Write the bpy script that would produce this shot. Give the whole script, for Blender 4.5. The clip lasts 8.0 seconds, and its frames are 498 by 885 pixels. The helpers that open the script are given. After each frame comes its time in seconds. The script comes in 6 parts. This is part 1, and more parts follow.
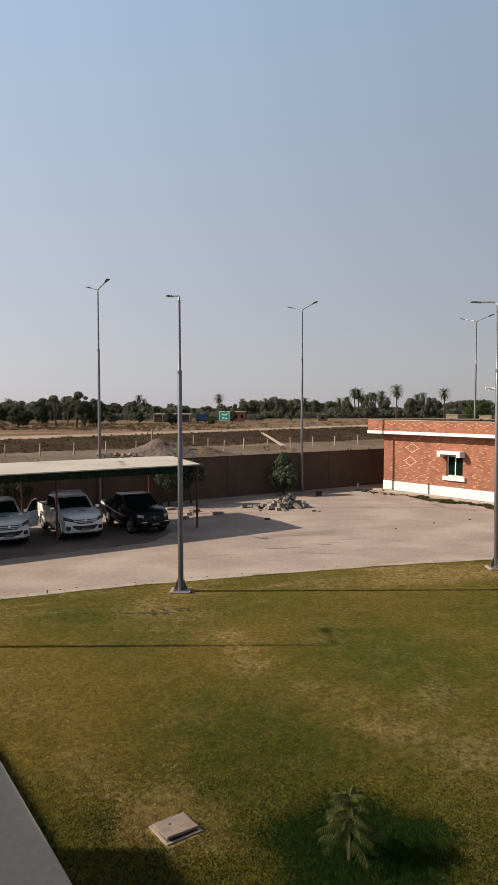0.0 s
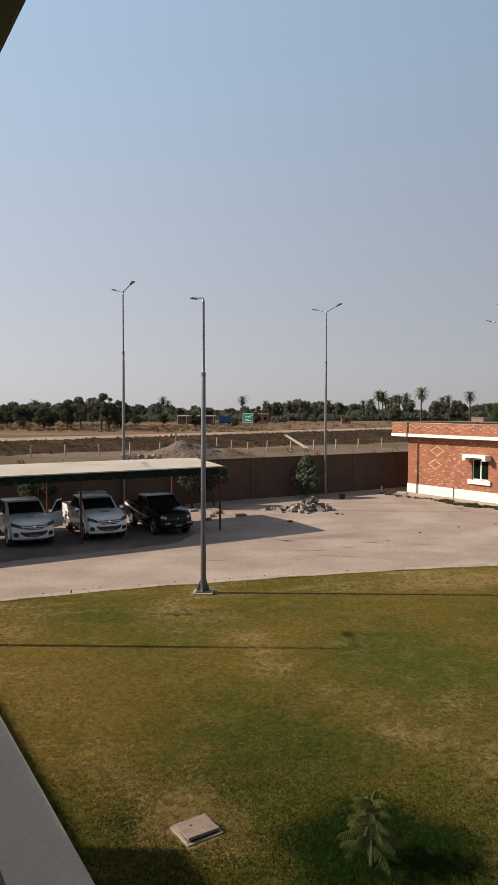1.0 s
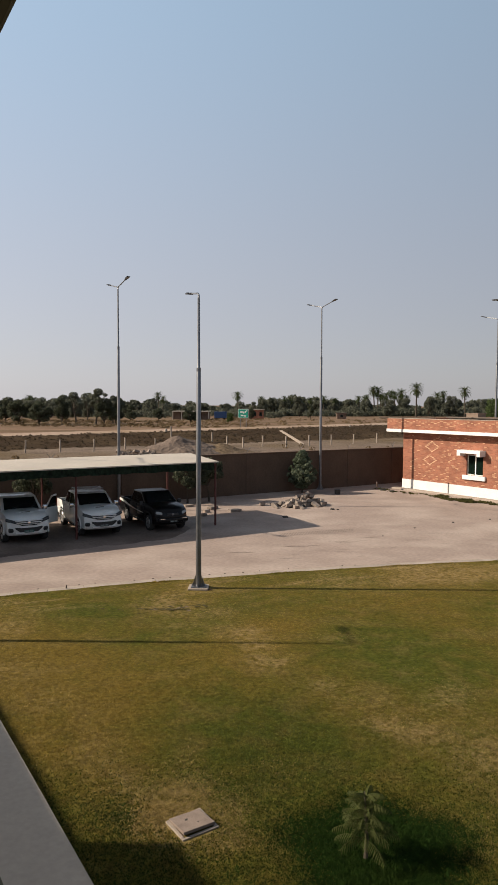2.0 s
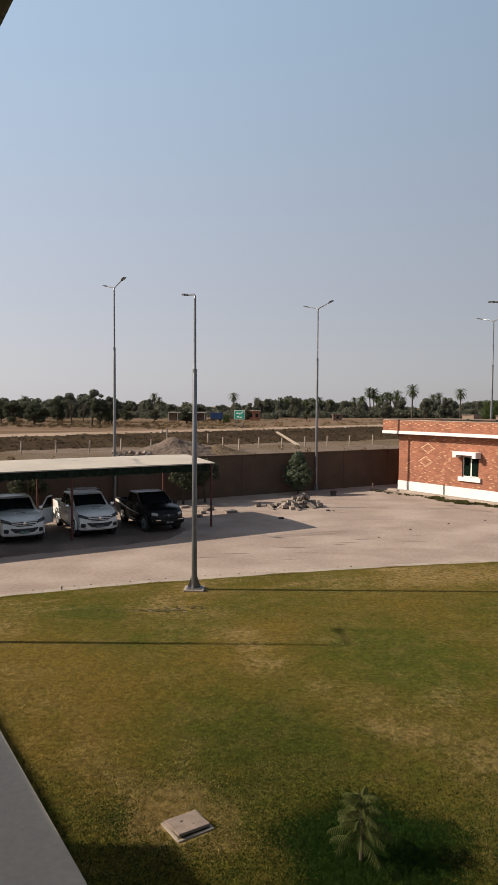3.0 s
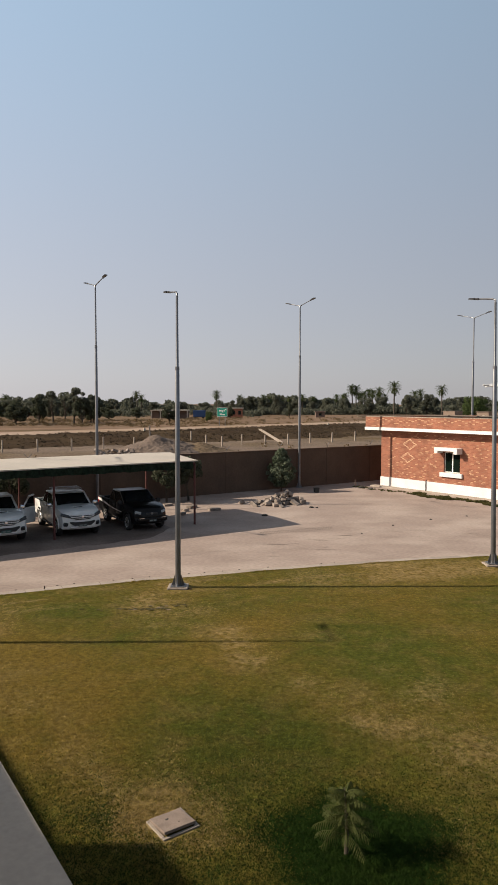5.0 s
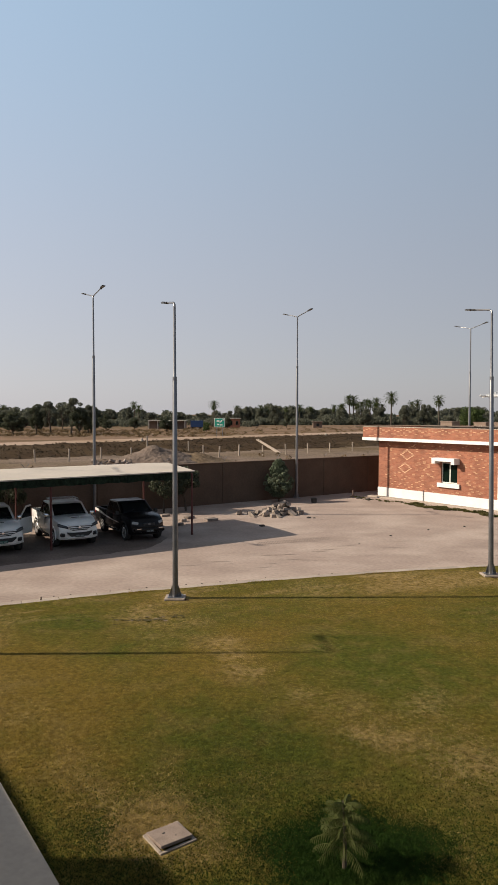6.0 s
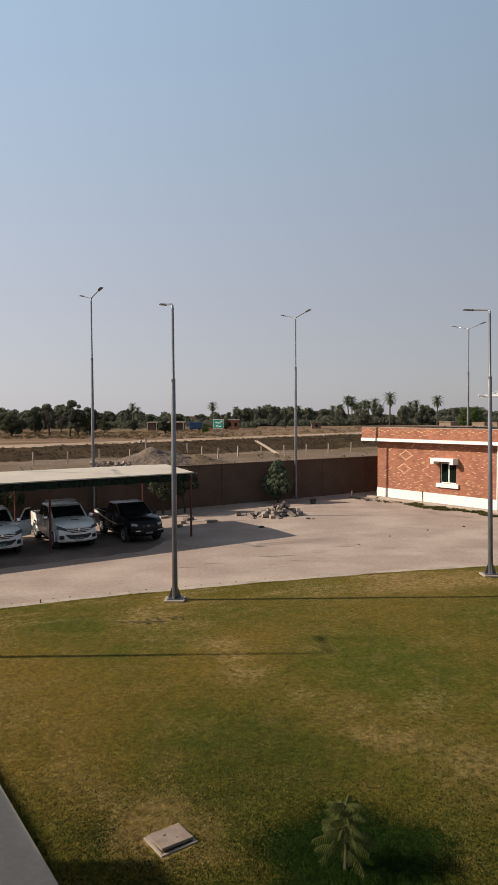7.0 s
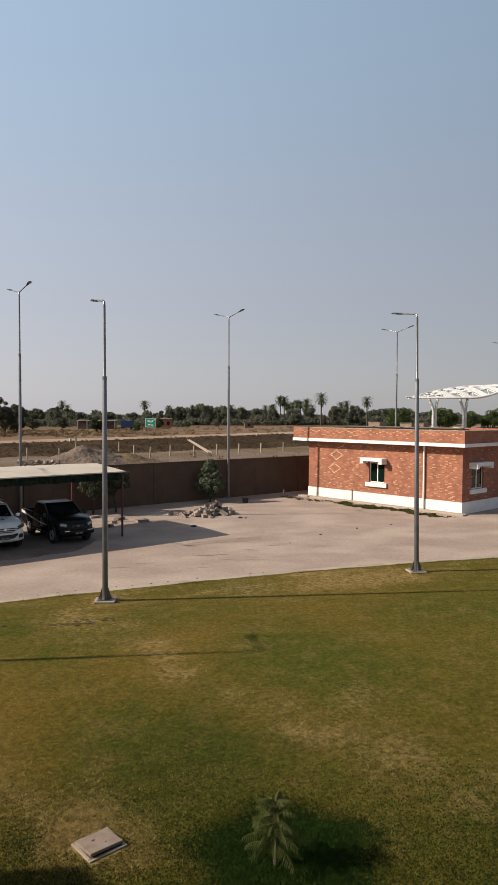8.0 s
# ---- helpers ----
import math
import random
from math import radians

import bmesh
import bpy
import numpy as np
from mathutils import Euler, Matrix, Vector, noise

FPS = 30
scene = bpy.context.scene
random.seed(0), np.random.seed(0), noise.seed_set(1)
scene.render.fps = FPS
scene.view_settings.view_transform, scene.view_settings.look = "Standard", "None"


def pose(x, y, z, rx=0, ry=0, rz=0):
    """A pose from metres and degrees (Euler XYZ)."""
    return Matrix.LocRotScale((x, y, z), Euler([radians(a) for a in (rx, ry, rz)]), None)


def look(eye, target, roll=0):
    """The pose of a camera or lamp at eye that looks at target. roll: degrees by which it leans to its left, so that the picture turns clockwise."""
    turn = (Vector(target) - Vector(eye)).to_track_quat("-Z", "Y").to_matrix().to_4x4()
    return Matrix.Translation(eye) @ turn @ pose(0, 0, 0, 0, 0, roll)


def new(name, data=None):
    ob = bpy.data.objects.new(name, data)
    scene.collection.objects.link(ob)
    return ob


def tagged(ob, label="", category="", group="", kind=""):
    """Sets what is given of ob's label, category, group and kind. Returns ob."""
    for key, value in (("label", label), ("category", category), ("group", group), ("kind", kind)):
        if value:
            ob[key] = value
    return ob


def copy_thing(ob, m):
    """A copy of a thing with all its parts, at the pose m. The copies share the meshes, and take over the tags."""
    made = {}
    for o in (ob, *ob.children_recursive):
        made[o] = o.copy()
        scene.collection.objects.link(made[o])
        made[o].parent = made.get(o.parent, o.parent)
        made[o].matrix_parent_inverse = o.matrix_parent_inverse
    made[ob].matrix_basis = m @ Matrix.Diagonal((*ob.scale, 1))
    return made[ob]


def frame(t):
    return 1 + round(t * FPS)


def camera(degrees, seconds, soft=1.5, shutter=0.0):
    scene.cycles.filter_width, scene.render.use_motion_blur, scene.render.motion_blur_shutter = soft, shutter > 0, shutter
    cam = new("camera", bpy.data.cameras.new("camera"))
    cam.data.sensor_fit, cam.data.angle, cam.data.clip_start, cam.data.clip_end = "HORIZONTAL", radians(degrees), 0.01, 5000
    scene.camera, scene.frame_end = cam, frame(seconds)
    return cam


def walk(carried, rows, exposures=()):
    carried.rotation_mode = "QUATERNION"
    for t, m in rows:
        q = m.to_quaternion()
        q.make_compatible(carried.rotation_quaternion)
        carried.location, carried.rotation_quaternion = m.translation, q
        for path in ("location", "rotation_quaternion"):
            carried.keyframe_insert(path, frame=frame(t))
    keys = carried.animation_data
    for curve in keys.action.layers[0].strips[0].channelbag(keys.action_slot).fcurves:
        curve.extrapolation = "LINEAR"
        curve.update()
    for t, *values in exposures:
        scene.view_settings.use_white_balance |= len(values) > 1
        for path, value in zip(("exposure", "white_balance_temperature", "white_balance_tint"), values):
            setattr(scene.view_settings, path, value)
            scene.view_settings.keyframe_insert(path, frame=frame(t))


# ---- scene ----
# ---- camera ----
cam = camera(40.04, 8.0, soft=1.15)
EYE = (0.0, 0.0, 5.7)
ROWS = [
    (0.0, -0.105, -3.003, 0.006),
    (0.5, 1.544, -3.042, 0.262),
    (1.0, 1.856, -2.829, -0.212),
    (1.5, 1.475, -3.264, -0.412),
    (1.7, 1.570, -3.235, -0.270),
    (2.8, 1.075, -3.139, -0.330),
    (3.0, 1.134, -3.098, -0.386),
    (3.5, 1.668, -3.242, -0.440),
    (4.0, 1.047, -3.363, -0.435),
    (4.5, -0.500, -3.099, -0.354),
    (4.7, -0.340, -3.330, -0.130),
    (5.8, -0.300, -2.690, -0.060),
    (6.0, -0.520, -2.448, -0.110),
    (6.5, -0.725, -2.472, -0.177),
    (7.0, -0.633, -2.343, 0.211),
    (7.5, -2.875, -2.938, 0.412),
    (8.0, -6.250, -2.405, -0.335),
]
walk(cam, [(t, pose(*EYE, 90 + p, r, y)) for t, y, p, r in ROWS], [(0.0, 0.49), (3.5, 0.5), (6.0, 0.5), (6.5, 0.5), (7.0, 0.45), (7.5, 0.5), (8.0, 0.5)])

# ---- world and sun ----
SUN_EL = radians(32.0)
world = bpy.data.worlds.new("sky")
scene.world = world
world.use_nodes = True
wn = world.node_tree.nodes
sky = wn.new("ShaderNodeTexSky")
sky.sky_type = "NISHITA"
sky.sun_disc = False
sky.sun_elevation = SUN_EL
sky.sun_rotation = radians(-90)
sky.altitude = 60
sky.air_density = 1.0
sky.dust_density = 1.0
sky.ozone_density = 1.0
tco = wn.new("ShaderNodeTexCoord")
sxyz = wn.new("ShaderNodeSeparateXYZ")
world.node_tree.links.new(tco.outputs["Generated"], sxyz.inputs[0])
height = wn.new("ShaderNodeMapRange")      # haze: pinkish grey low down, blue above
height.interpolation_type = "SMOOTHSTEP"
height.inputs[1].default_value, height.inputs[2].default_value = 0.0, 0.60
world.node_tree.links.new(sxyz.outputs[2], height.inputs[0])
hue = wn.new("ShaderNodeMix")
hue.data_type = "RGBA"
hue.inputs[6].default_value = (3.92, 3.84, 4.16, 1)
hue.inputs[7].default_value = (3.05, 4.15, 5.4, 1)
world.node_tree.links.new(height.outputs[0], hue.inputs[0])
upper = wn.new("ShaderNodeMapRange")       # deeper and darker overhead
upper.interpolation_type = "SMOOTHSTEP"
upper.inputs[1].default_value, upper.inputs[2].default_value = 0.50, 0.85
upper.inputs[4].default_value = 0.9
world.node_tree.links.new(sxyz.outputs[2], upper.inputs[0])
deep = wn.new("ShaderNodeMix")
deep.data_type = "RGBA"
deep.inputs[7].default_value = (1.9, 1.95, 2.1, 1)
world.node_tree.links.new(upper.outputs[0], deep.inputs[0])
world.node_tree.links.new(hue.outputs[2], deep.inputs[6])
side = wn.new("ShaderNodeMapRange")        # brighter towards the sun
side.inputs[1].default_value, side.inputs[2].default_value = -1.0, 1.0
side.inputs[3].default_value, side.inputs[4].default_value = 1.6, 0.5
world.node_tree.links.new(sxyz.outputs[0], side.inputs[0])
tone = wn.new("ShaderNodeVectorMath")
tone.operation = "SCALE"
glow = wn.new("ShaderNodeMapRange")        # warm haze round the sun
glow.interpolation_type = "SMOOTHSTEP"
glow.inputs[1].default_value, glow.inputs[2].default_value = -0.40, -1.0
world.node_tree.links.new(sxyz.outputs[0], glow.inputs[0])
warm = wn.new("ShaderNodeMix")
warm.data_type = "RGBA"
warm.inputs[7].default_value = (6.2, 5.2, 4.0, 1)
world.node_tree.links.new(glow.outputs[0], warm.inputs[0])
world.node_tree.links.new(deep.outputs[2], warm.inputs[6])
world.node_tree.links.new(warm.outputs[2], tone.inputs[0])
world.node_tree.links.new(side.outputs[0], tone.inputs["Scale"])
haze = wn.new("ShaderNodeMix")             # dusty haze over the whole sky
haze.data_type = "RGBA"
haze.inputs[0].default_value = 0.82
world.node_tree.links.new(sky.outputs[0], haze.inputs[6])
world.node_tree.links.new(tone.outputs[0], haze.inputs[7])
world.node_tree.links.new(haze.outputs[2], wn["Background"].inputs[0])
wn["Background"].inputs[1].default_value = 0.085
sun = new("sun", bpy.data.lights.new("sun", "SUN"))
sun.data.energy = 5.0
sun.data.angle = radians(0.55)
sun.data.color = (1.0, 0.87, 0.70)
sun.matrix_world = look((-60, 0, 40), (-60 + math.cos(SUN_EL), 0.012, 40 - math.sin(SUN_EL)))


# ---- materials ----
def mat(name, a, b, scale=4.0, rough=0.8, metal=0.0, bump=0.0, fine=0.35, detail=6.0, c=None, cscale=0.6, spec=0.4, stretch=(1, 1, 1), per_piece=0.0):
    """Two colours mixed by noise at two scales, with relief; c: a third colour in broad blotches."""
    m = bpy.data.materials.new(name)
    m.use_nodes = True
    nt = m.node_tree
    n, l = nt.nodes, nt.links
    bs = n["Principled BSDF"]
    geo = n.new("ShaderNodeNewGeometry")
    mp = n.new("ShaderNodeMapping")
    mp.inputs["Scale"].default_value = stretch
    l.new(geo.outputs["Position"], mp.inputs["Vector"])

    def noi(s, d):
        q = n.new("ShaderNodeTexNoise")
        q.inputs["Scale"].default_value = s
        q.inputs["Detail"].default_value = d
        l.new(mp.outputs[0], q.inputs["Vector"])
        return q.outputs["Fac"]

    def mix(f, x, y):
        q = n.new("ShaderNodeMix")
        q.data_type = "RGBA"
        for s, v in ((q.inputs[0], f), (q.inputs[6], x), (q.inputs[7], y)):
            if isinstance(v, (tuple, float, int)):
                s.default_value = v
            else:
                l.new(v, s)
        return q.outputs[2]

    def ramp(f, lo, hi):
        q = n.new("ShaderNodeMapRange")
        q.inputs[1].default_value, q.inputs[2].default_value = lo, hi
        l.new(f, q.inputs[0])
        return q.outputs[0]

    big = ramp(noi(scale, detail), 0.32, 0.68)
    col = mix(big, (*a, 1), (*b, 1))
    if c:
        col = mix(ramp(noi(cscale, 4.0), 0.45, 0.66), col, (*c, 1))
    small = noi(scale * 14, 3.0)
    hs = n.new("ShaderNodeHueSaturation")
    l.new(col, hs.inputs["Color"])
    vr = n.new("ShaderNodeMapRange")
    vr.inputs[1].default_value, vr.inputs[2].default_value = 0.3, 0.7
    vr.inputs[3].default_value, vr.inputs[4].default_value = 1 - fine, 1 + fine
    l.new(small, vr.inputs[0])
    val = vr.outputs[0]
    if per_piece:
        oi = n.new("ShaderNodeObjectInfo")
        pr = n.new("ShaderNodeMapRange")
        pr.inputs[3].default_value, pr.inputs[4].default_value = 1 - per_piece, 1 + per_piece
        l.new(oi.outputs["Random"], pr.inputs[0])
        mu = n.new("ShaderNodeMath")
        mu.operation = "MULTIPLY"
        l.new(val, mu.inputs[0])
        l.new(pr.outputs[0], mu.inputs[1])
        val = mu.outputs[0]
    l.new(val, hs.inputs["Value"])
    l.new(hs.outputs[0], bs.inputs["Base Color"])
    bs.inputs["Roughness"].default_value = rough
    bs.inputs["Metallic"].default_value = metal
    bs.inputs["Specular IOR Level"].default_value = spec
    if bump:
        bp = n.new("ShaderNodeBump")
        bp.inputs["Strength"].default_value = bump
        bp.inputs["Distance"].default_value = 0.02
        l.new(small, bp.inputs["Height"])
        l.new(bp.outputs[0], bs.inputs["Normal"])
    return m


def glass_mat(name, col, rough=0.05):
    m = bpy.data.materials.new(name)
    m.use_nodes = True
    b = m.node_tree.nodes["Principled BSDF"]
    b.inputs["Base Color"].default_value = (*col, 1)
    b.inputs["Roughness"].default_value = rough
    b.inputs["Specular IOR Level"].default_value = 0.6
    return m


M_EARTH = mat("earth", (0.180, 0.138, 0.110), (0.118, 0.090, 0.071), 0.25, 0.95, bump=0.6, c=(0.11, 0.08, 0.048), cscale=0.05, fine=0.3, spec=0.03)
M_FIELD = mat("field", (0.215, 0.145, 0.104), (0.105, 0.070, 0.047), 0.16, 0.95, c=(0.105, 0.076, 0.042), cscale=0.05, fine=0.3, stretch=(0.22, 2.4, 1), spec=0.03)
M_YARD = mat("yard_concrete", (0.305, 0.240, 0.207), (0.258, 0.202, 0.173), 0.55, 0.9, bump=0.08, c=(0.355, 0.288, 0.248), cscale=0.35, fine=0.11, detail=9.0, stretch=(0.9, 1.15, 1), spec=0.08)
M_KERB = mat("kerb_concrete", (0.34, 0.285, 0.24), (0.27, 0.225, 0.19), 2.0, 0.9, bump=0.3, fine=0.15, per_piece=0.08, spec=0.15)
M_WALK = mat("walkway_concrete", (0.45, 0.375, 0.30), (0.40, 0.33, 0.265), 0.8, 0.85, bump=0.1, fine=0.06, spec=0.2)
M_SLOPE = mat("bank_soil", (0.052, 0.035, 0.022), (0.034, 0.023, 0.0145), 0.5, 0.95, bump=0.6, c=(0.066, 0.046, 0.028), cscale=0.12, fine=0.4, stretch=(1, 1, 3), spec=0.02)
M_ROAD = mat("dirt_road", (0.33, 0.25, 0.198), (0.275, 0.205, 0.16), 0.1, 0.95, c=(0.24, 0.17, 0.11), cscale=0.05, fine=0.12, spec=0.03)
M_WALL = mat("boundary_render", (0.113, 0.077, 0.056), (0.090, 0.061, 0.045), 0.8, 0.9, bump=0.2, fine=0.10, spec=0.1)
M_PLASTER = mat("grey_plaster", (0.40, 0.36, 0.30), (0.35, 0.31, 0.26), 1.2, 0.85, bump=0.1, fine=0.06)
M_WHITE = mat("white_paint", (0.70, 0.685, 0.675), (0.62, 0.605, 0.595), 1.5, 0.7, bump=0.1, fine=0.06)
M_STEEL = mat("galvanised_steel", (0.20, 0.20, 0.21), (0.15, 0.15, 0.16), 3.0, 0.34, 0.7, fine=0.12, spec=0.5)
M_REDPOST = mat("red_paint", (0.105, 0.030, 0.026), (0.075, 0.024, 0.021), 3.0, 0.6, fine=0.2)


def turf(name, gain=1.0, bent=0.0, greens=((0.073, 0.078, 0.0135), (0.142, 0.099, 0.021), (0.172, 0.126, 0.046)), dry=0.4):
    """Grass colour by place: broad green and brown fields, dry tufts, fine grain; bent: how far blades shade like the sward as a whole."""
    m = bpy.data.materials.new(name)
    m.use_nodes = True
    n, l = m.node_tree.nodes, m.node_tree.links
    bs = n["Principled BSDF"]
    geo = n.new("ShaderNodeNewGeometry")

    def noi(s, d):
        q = n.new("ShaderNodeTexNoise")
        q.inputs["Scale"].default_value = s
        q.inputs["Detail"].default_value = d
        l.new(geo.outputs["Position"], q.inputs["Vector"])
        return q.outputs["Fac"]

    def ramp(f, lo, hi, a=0.0, b=1.0):
        q = n.new("ShaderNodeMapRange")
        for k, v in zip((1, 2, 3, 4), (lo, hi, a, b)):
            q.inputs[k].default_value = v
        l.new(f, q.inputs[0])
        return q.outputs[0]

    def calc(op, x, y):
        q = n.new("ShaderNodeMath")
        q.operation = op
        for s, v in zip(q.inputs, (x, y)):
            if isinstance(v, float):
                s.default_value = v
            else:
                l.new(v, s)
        return q.outputs[0]

    def mix(f, x, y):
        q = n.new("ShaderNodeMix")
        q.data_type = "RGBA"
        for s, v in ((q.inputs[0], f), (q.inputs[6], x), (q.inputs[7], y)):
            if isinstance(v, tuple):
                s.default_value = (*v, 1)
            else:
                l.new(v, s)
        return q.outputs[2]

    tone = n.new("ShaderNodeAttribute")           # 0 green, 1 parched brown
    tone.attribute_name = "tone"
    broad = calc("ADD", tone.outputs["Fac"], calc("ADD", ramp(noi(0.45, 5.0), 0.3, 0.7, -0.22, 0.22), ramp(noi(2.2, 4.0), 0.3, 0.7, -0.22, 0.22)))
    col = mix(ramp(broad, 0.0, 1.0), greens[0], greens[1])
    col = mix(ramp(noi(1.1, 6.0), 0.50, 0.74, 0.0, dry), col, greens[2])
    at = n.new("ShaderNodeAttribute")
    at.attribute_name = "dryness"
    col = mix(calc("MULTIPLY", at.outputs["Fac"], ramp(noi(5.0, 4.0), 0.35, 0.6)), col, (0.29, 0.205, 0.095))
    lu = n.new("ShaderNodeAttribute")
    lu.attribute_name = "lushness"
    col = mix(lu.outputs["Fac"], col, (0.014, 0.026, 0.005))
    grain = calc("MULTIPLY", ramp(noi(10.0, 4.0), 0.32, 0.68, 0.72, 1.25), ramp(noi(19.0, 3.0), 0.3, 0.7, 0.84, 1.18))
    hs = n.new("ShaderNodeHueSaturation")
    l.new(col, hs.inputs["Color"])
    l.new(calc("MULTIPLY", grain, gain), hs.inputs["Value"])
    l.new(hs.outputs[0], bs.inputs["Base Color"])
    bs.inputs["Roughness"].default_value = 0.8
    bs.inputs["Specular IOR Level"].default_value = 0.04
    if bent:
        up = n.new("ShaderNodeVectorMath")
        up.operation = "SCALE"
        l.new(geo.outputs["Normal"], up.inputs[0])
        up.inputs["Scale"].default_value = 1 - bent
        ad = n.new("ShaderNodeVectorMath")
        l.new(up.outputs[0], ad.inputs[0])
        ad.inputs[1].default_value = (0, 0, bent)
        no = n.new("ShaderNodeVectorMath")
        no.operation = "NORMALIZE"
        l.new(ad.outputs[0], no.inputs[0])
        l.new(no.outputs[0], bs.inputs["Normal"])
        tr = n.new("ShaderNodeBsdfTranslucent")       # thin blades let light through
        thin = n.new("ShaderNodeVectorMath")
        thin.operation = "SCALE"
        thin.inputs["Scale"].default_value = 0.5
        l.new(hs.outputs[0], thin.inputs[0])
        l.new(thin.outputs[0], tr.inputs["Color"])
        ash = n.new("ShaderNodeAddShader")
        l.new(bs.outputs[0], ash.inputs[0])
        l.new(tr.outputs[0], ash.inputs[1])
        l.new(ash.outputs[0], n["Material Output"].inputs["Surface"])
    else:
        bp = n.new("ShaderNodeBump")
        bp.inputs["Strength"].default_value = 0.5
        bp.inputs["Distance"].default_value = 0.015
        l.new(noi(55.0, 2.0), bp.inputs["Height"])
        l.new(bp.outputs[0], bs.inputs["Normal"])
    return m


M_LAWN = turf("lawn", 0.84)


# ---- builders ----
def mesh(name, bm, material):
    me = bpy.data.meshes.new(name)
    bm.to_mesh(me)
    bm.free()
    if material:
        me.materials.append(material)
    return me


def smooth(ob, angle=40):
    for p in ob.data.polygons:
        p.use_smooth = True
    ob.data.set_sharp_from_angle(angle=radians(angle))
    return ob


def part(name, bm, material, parent, label="", soft=False):
    ob = new(name, mesh(name, bm, material))
    ob.parent = parent
    if label:
        tagged(ob, label)
    return smooth(ob) if soft else ob


def thing(name, label, category, group="", kind=""):
    return tagged(new(name), label, category, group, kind)


def structure(name, bm, material, label, category):
    return tagged(new(name, mesh(name, bm, material)), label, category, kind="structure")


def box(bm, x0, y0, z0, x1, y1, z1, m=None, bevel=0.0):
    """Adds a box, with rounded edges where bevel is given."""
    r = bmesh.ops.create_cube(bm, size=1, matrix=Matrix.LocRotScale(((x0 + x1) / 2, (y0 + y1) / 2, (z0 + z1) / 2), None, (abs(x1 - x0), abs(y1 - y0), abs(z1 - z0))))
    vs = r["verts"]
    if bevel:
        es = list({e for v in vs for e in v.link_edges})
        rb = bmesh.ops.bevel(bm, geom=es, offset=bevel, segments=2, profile=0.5, affect="EDGES")
        vs = list({v for f in rb["faces"] for v in f.verts} | {v for v in vs if v.is_valid})
    if m is not None:
        bmesh.ops.transform(bm, matrix=m, verts=vs)
    return bm


def boxed(*a, **k):
    return box(bmesh.new(), *a, **k)


def tube(bm, pts, radii, seg=10, caps=True):
    """A round bar along points; one radius a point."""
    rings = []
    pts = [Vector(p) for p in pts]
    for i, p in enumerate(pts):
        d = (pts[min(i + 1, len(pts) - 1)] - pts[max(i - 1, 0)]).normalized()
        q = d.to_track_quat("Z", "Y") if i == 0 else last.rotation_difference(d) @ q
        last = d
        r = radii[i] if isinstance(radii, (list, tuple)) else radii
        rings.append([bm.verts.new(p + q @ Vector((r * math.cos(2 * math.pi * k / seg), r * math.sin(2 * math.pi * k / seg), 0))) for k in range(seg)])
    for a, b in zip(rings, rings[1:]):
        for k in range(seg):
            bm.faces.new((a[k], a[(k + 1) % seg], b[(k + 1) % seg], b[k]))
    if caps:
        bm.faces.new(rings[0][::-1])
        bm.faces.new(rings[-1])
    return bm


def tubed(*a, **k):
    return tube(bmesh.new(), *a, **k)


def prism(bm, outline, y0, y1, m=None):
    """Extrudes an outline of (x, z) from y0 to y1."""
    a = [bm.verts.new((x, y0, z)) for x, z in outline]
    b = [bm.verts.new((x, y1, z)) for x, z in outline]
    k = len(a)
    for i in range(k):
        bm.faces.new((a[i], a[(i + 1) % k], b[(i + 1) % k], b[i]))
    bm.faces.new(a[::-1])
    bm.faces.new(b)
    bmesh.ops.recalc_face_normals(bm, faces=bm.faces)
    if m is not None:
        bmesh.ops.transform(bm, matrix=m, verts=a + b)
    return bm


# Site axes: A runs along the boundary wall, N stands square to it and points back to the camera's building.
AX = Vector((0.834, 0.552, 0))
NX = Vector((0.552, -0.834, 0))
ANG = math.degrees(math.atan2(AX.y, AX.x))


def site(x, y, z=0.0, turn=0.0):
    """Local frame at a place: x along the wall, y away from the camera's building."""
    return pose(x, y, z, 0, 0, ANG + turn)


WALL_AT = (3.57, 46.3)


# ---- terrain ----
def bank_foot(x):
    """Width of the bank's slope, wider to the east."""
    return 10.0 + 12.0 * max(0.0, min(1.0, (x + 30) / 50))


def bank(x, y):
    """Height of the land: level round the compound, a low road bank behind it."""
    w = -0.712 * (x + 34) + 0.702 * (y - 93.7)
    v = -0.552 * (x - WALL_AT[0]) + 0.834 * (y - WALL_AT[1])
    z = 0.0
    foot = bank_foot(x)
    if w > -foot:
        z = 1.25 * min(1.0, (w + foot) / foot) ** 0.9
    if w > 9:
        z -= 0.95 * min(1.0, (w - 9) / 5)
    rough = 0.0
    if v > 3 and w < 0:
        rough = 0.16 * noise.noise(Vector((x * 0.25, y * 0.25, 0))) + 0.13 * noise.noise(Vector((x * 0.7, y * 0.7, 3)))
        rough *= min(1, (v - 3) / 3)
    elif w > 12:
        rough = 0.25 * noise.noise(Vector((x * 0.04, y * 0.04, 7)))
    return z + rough - 0.06


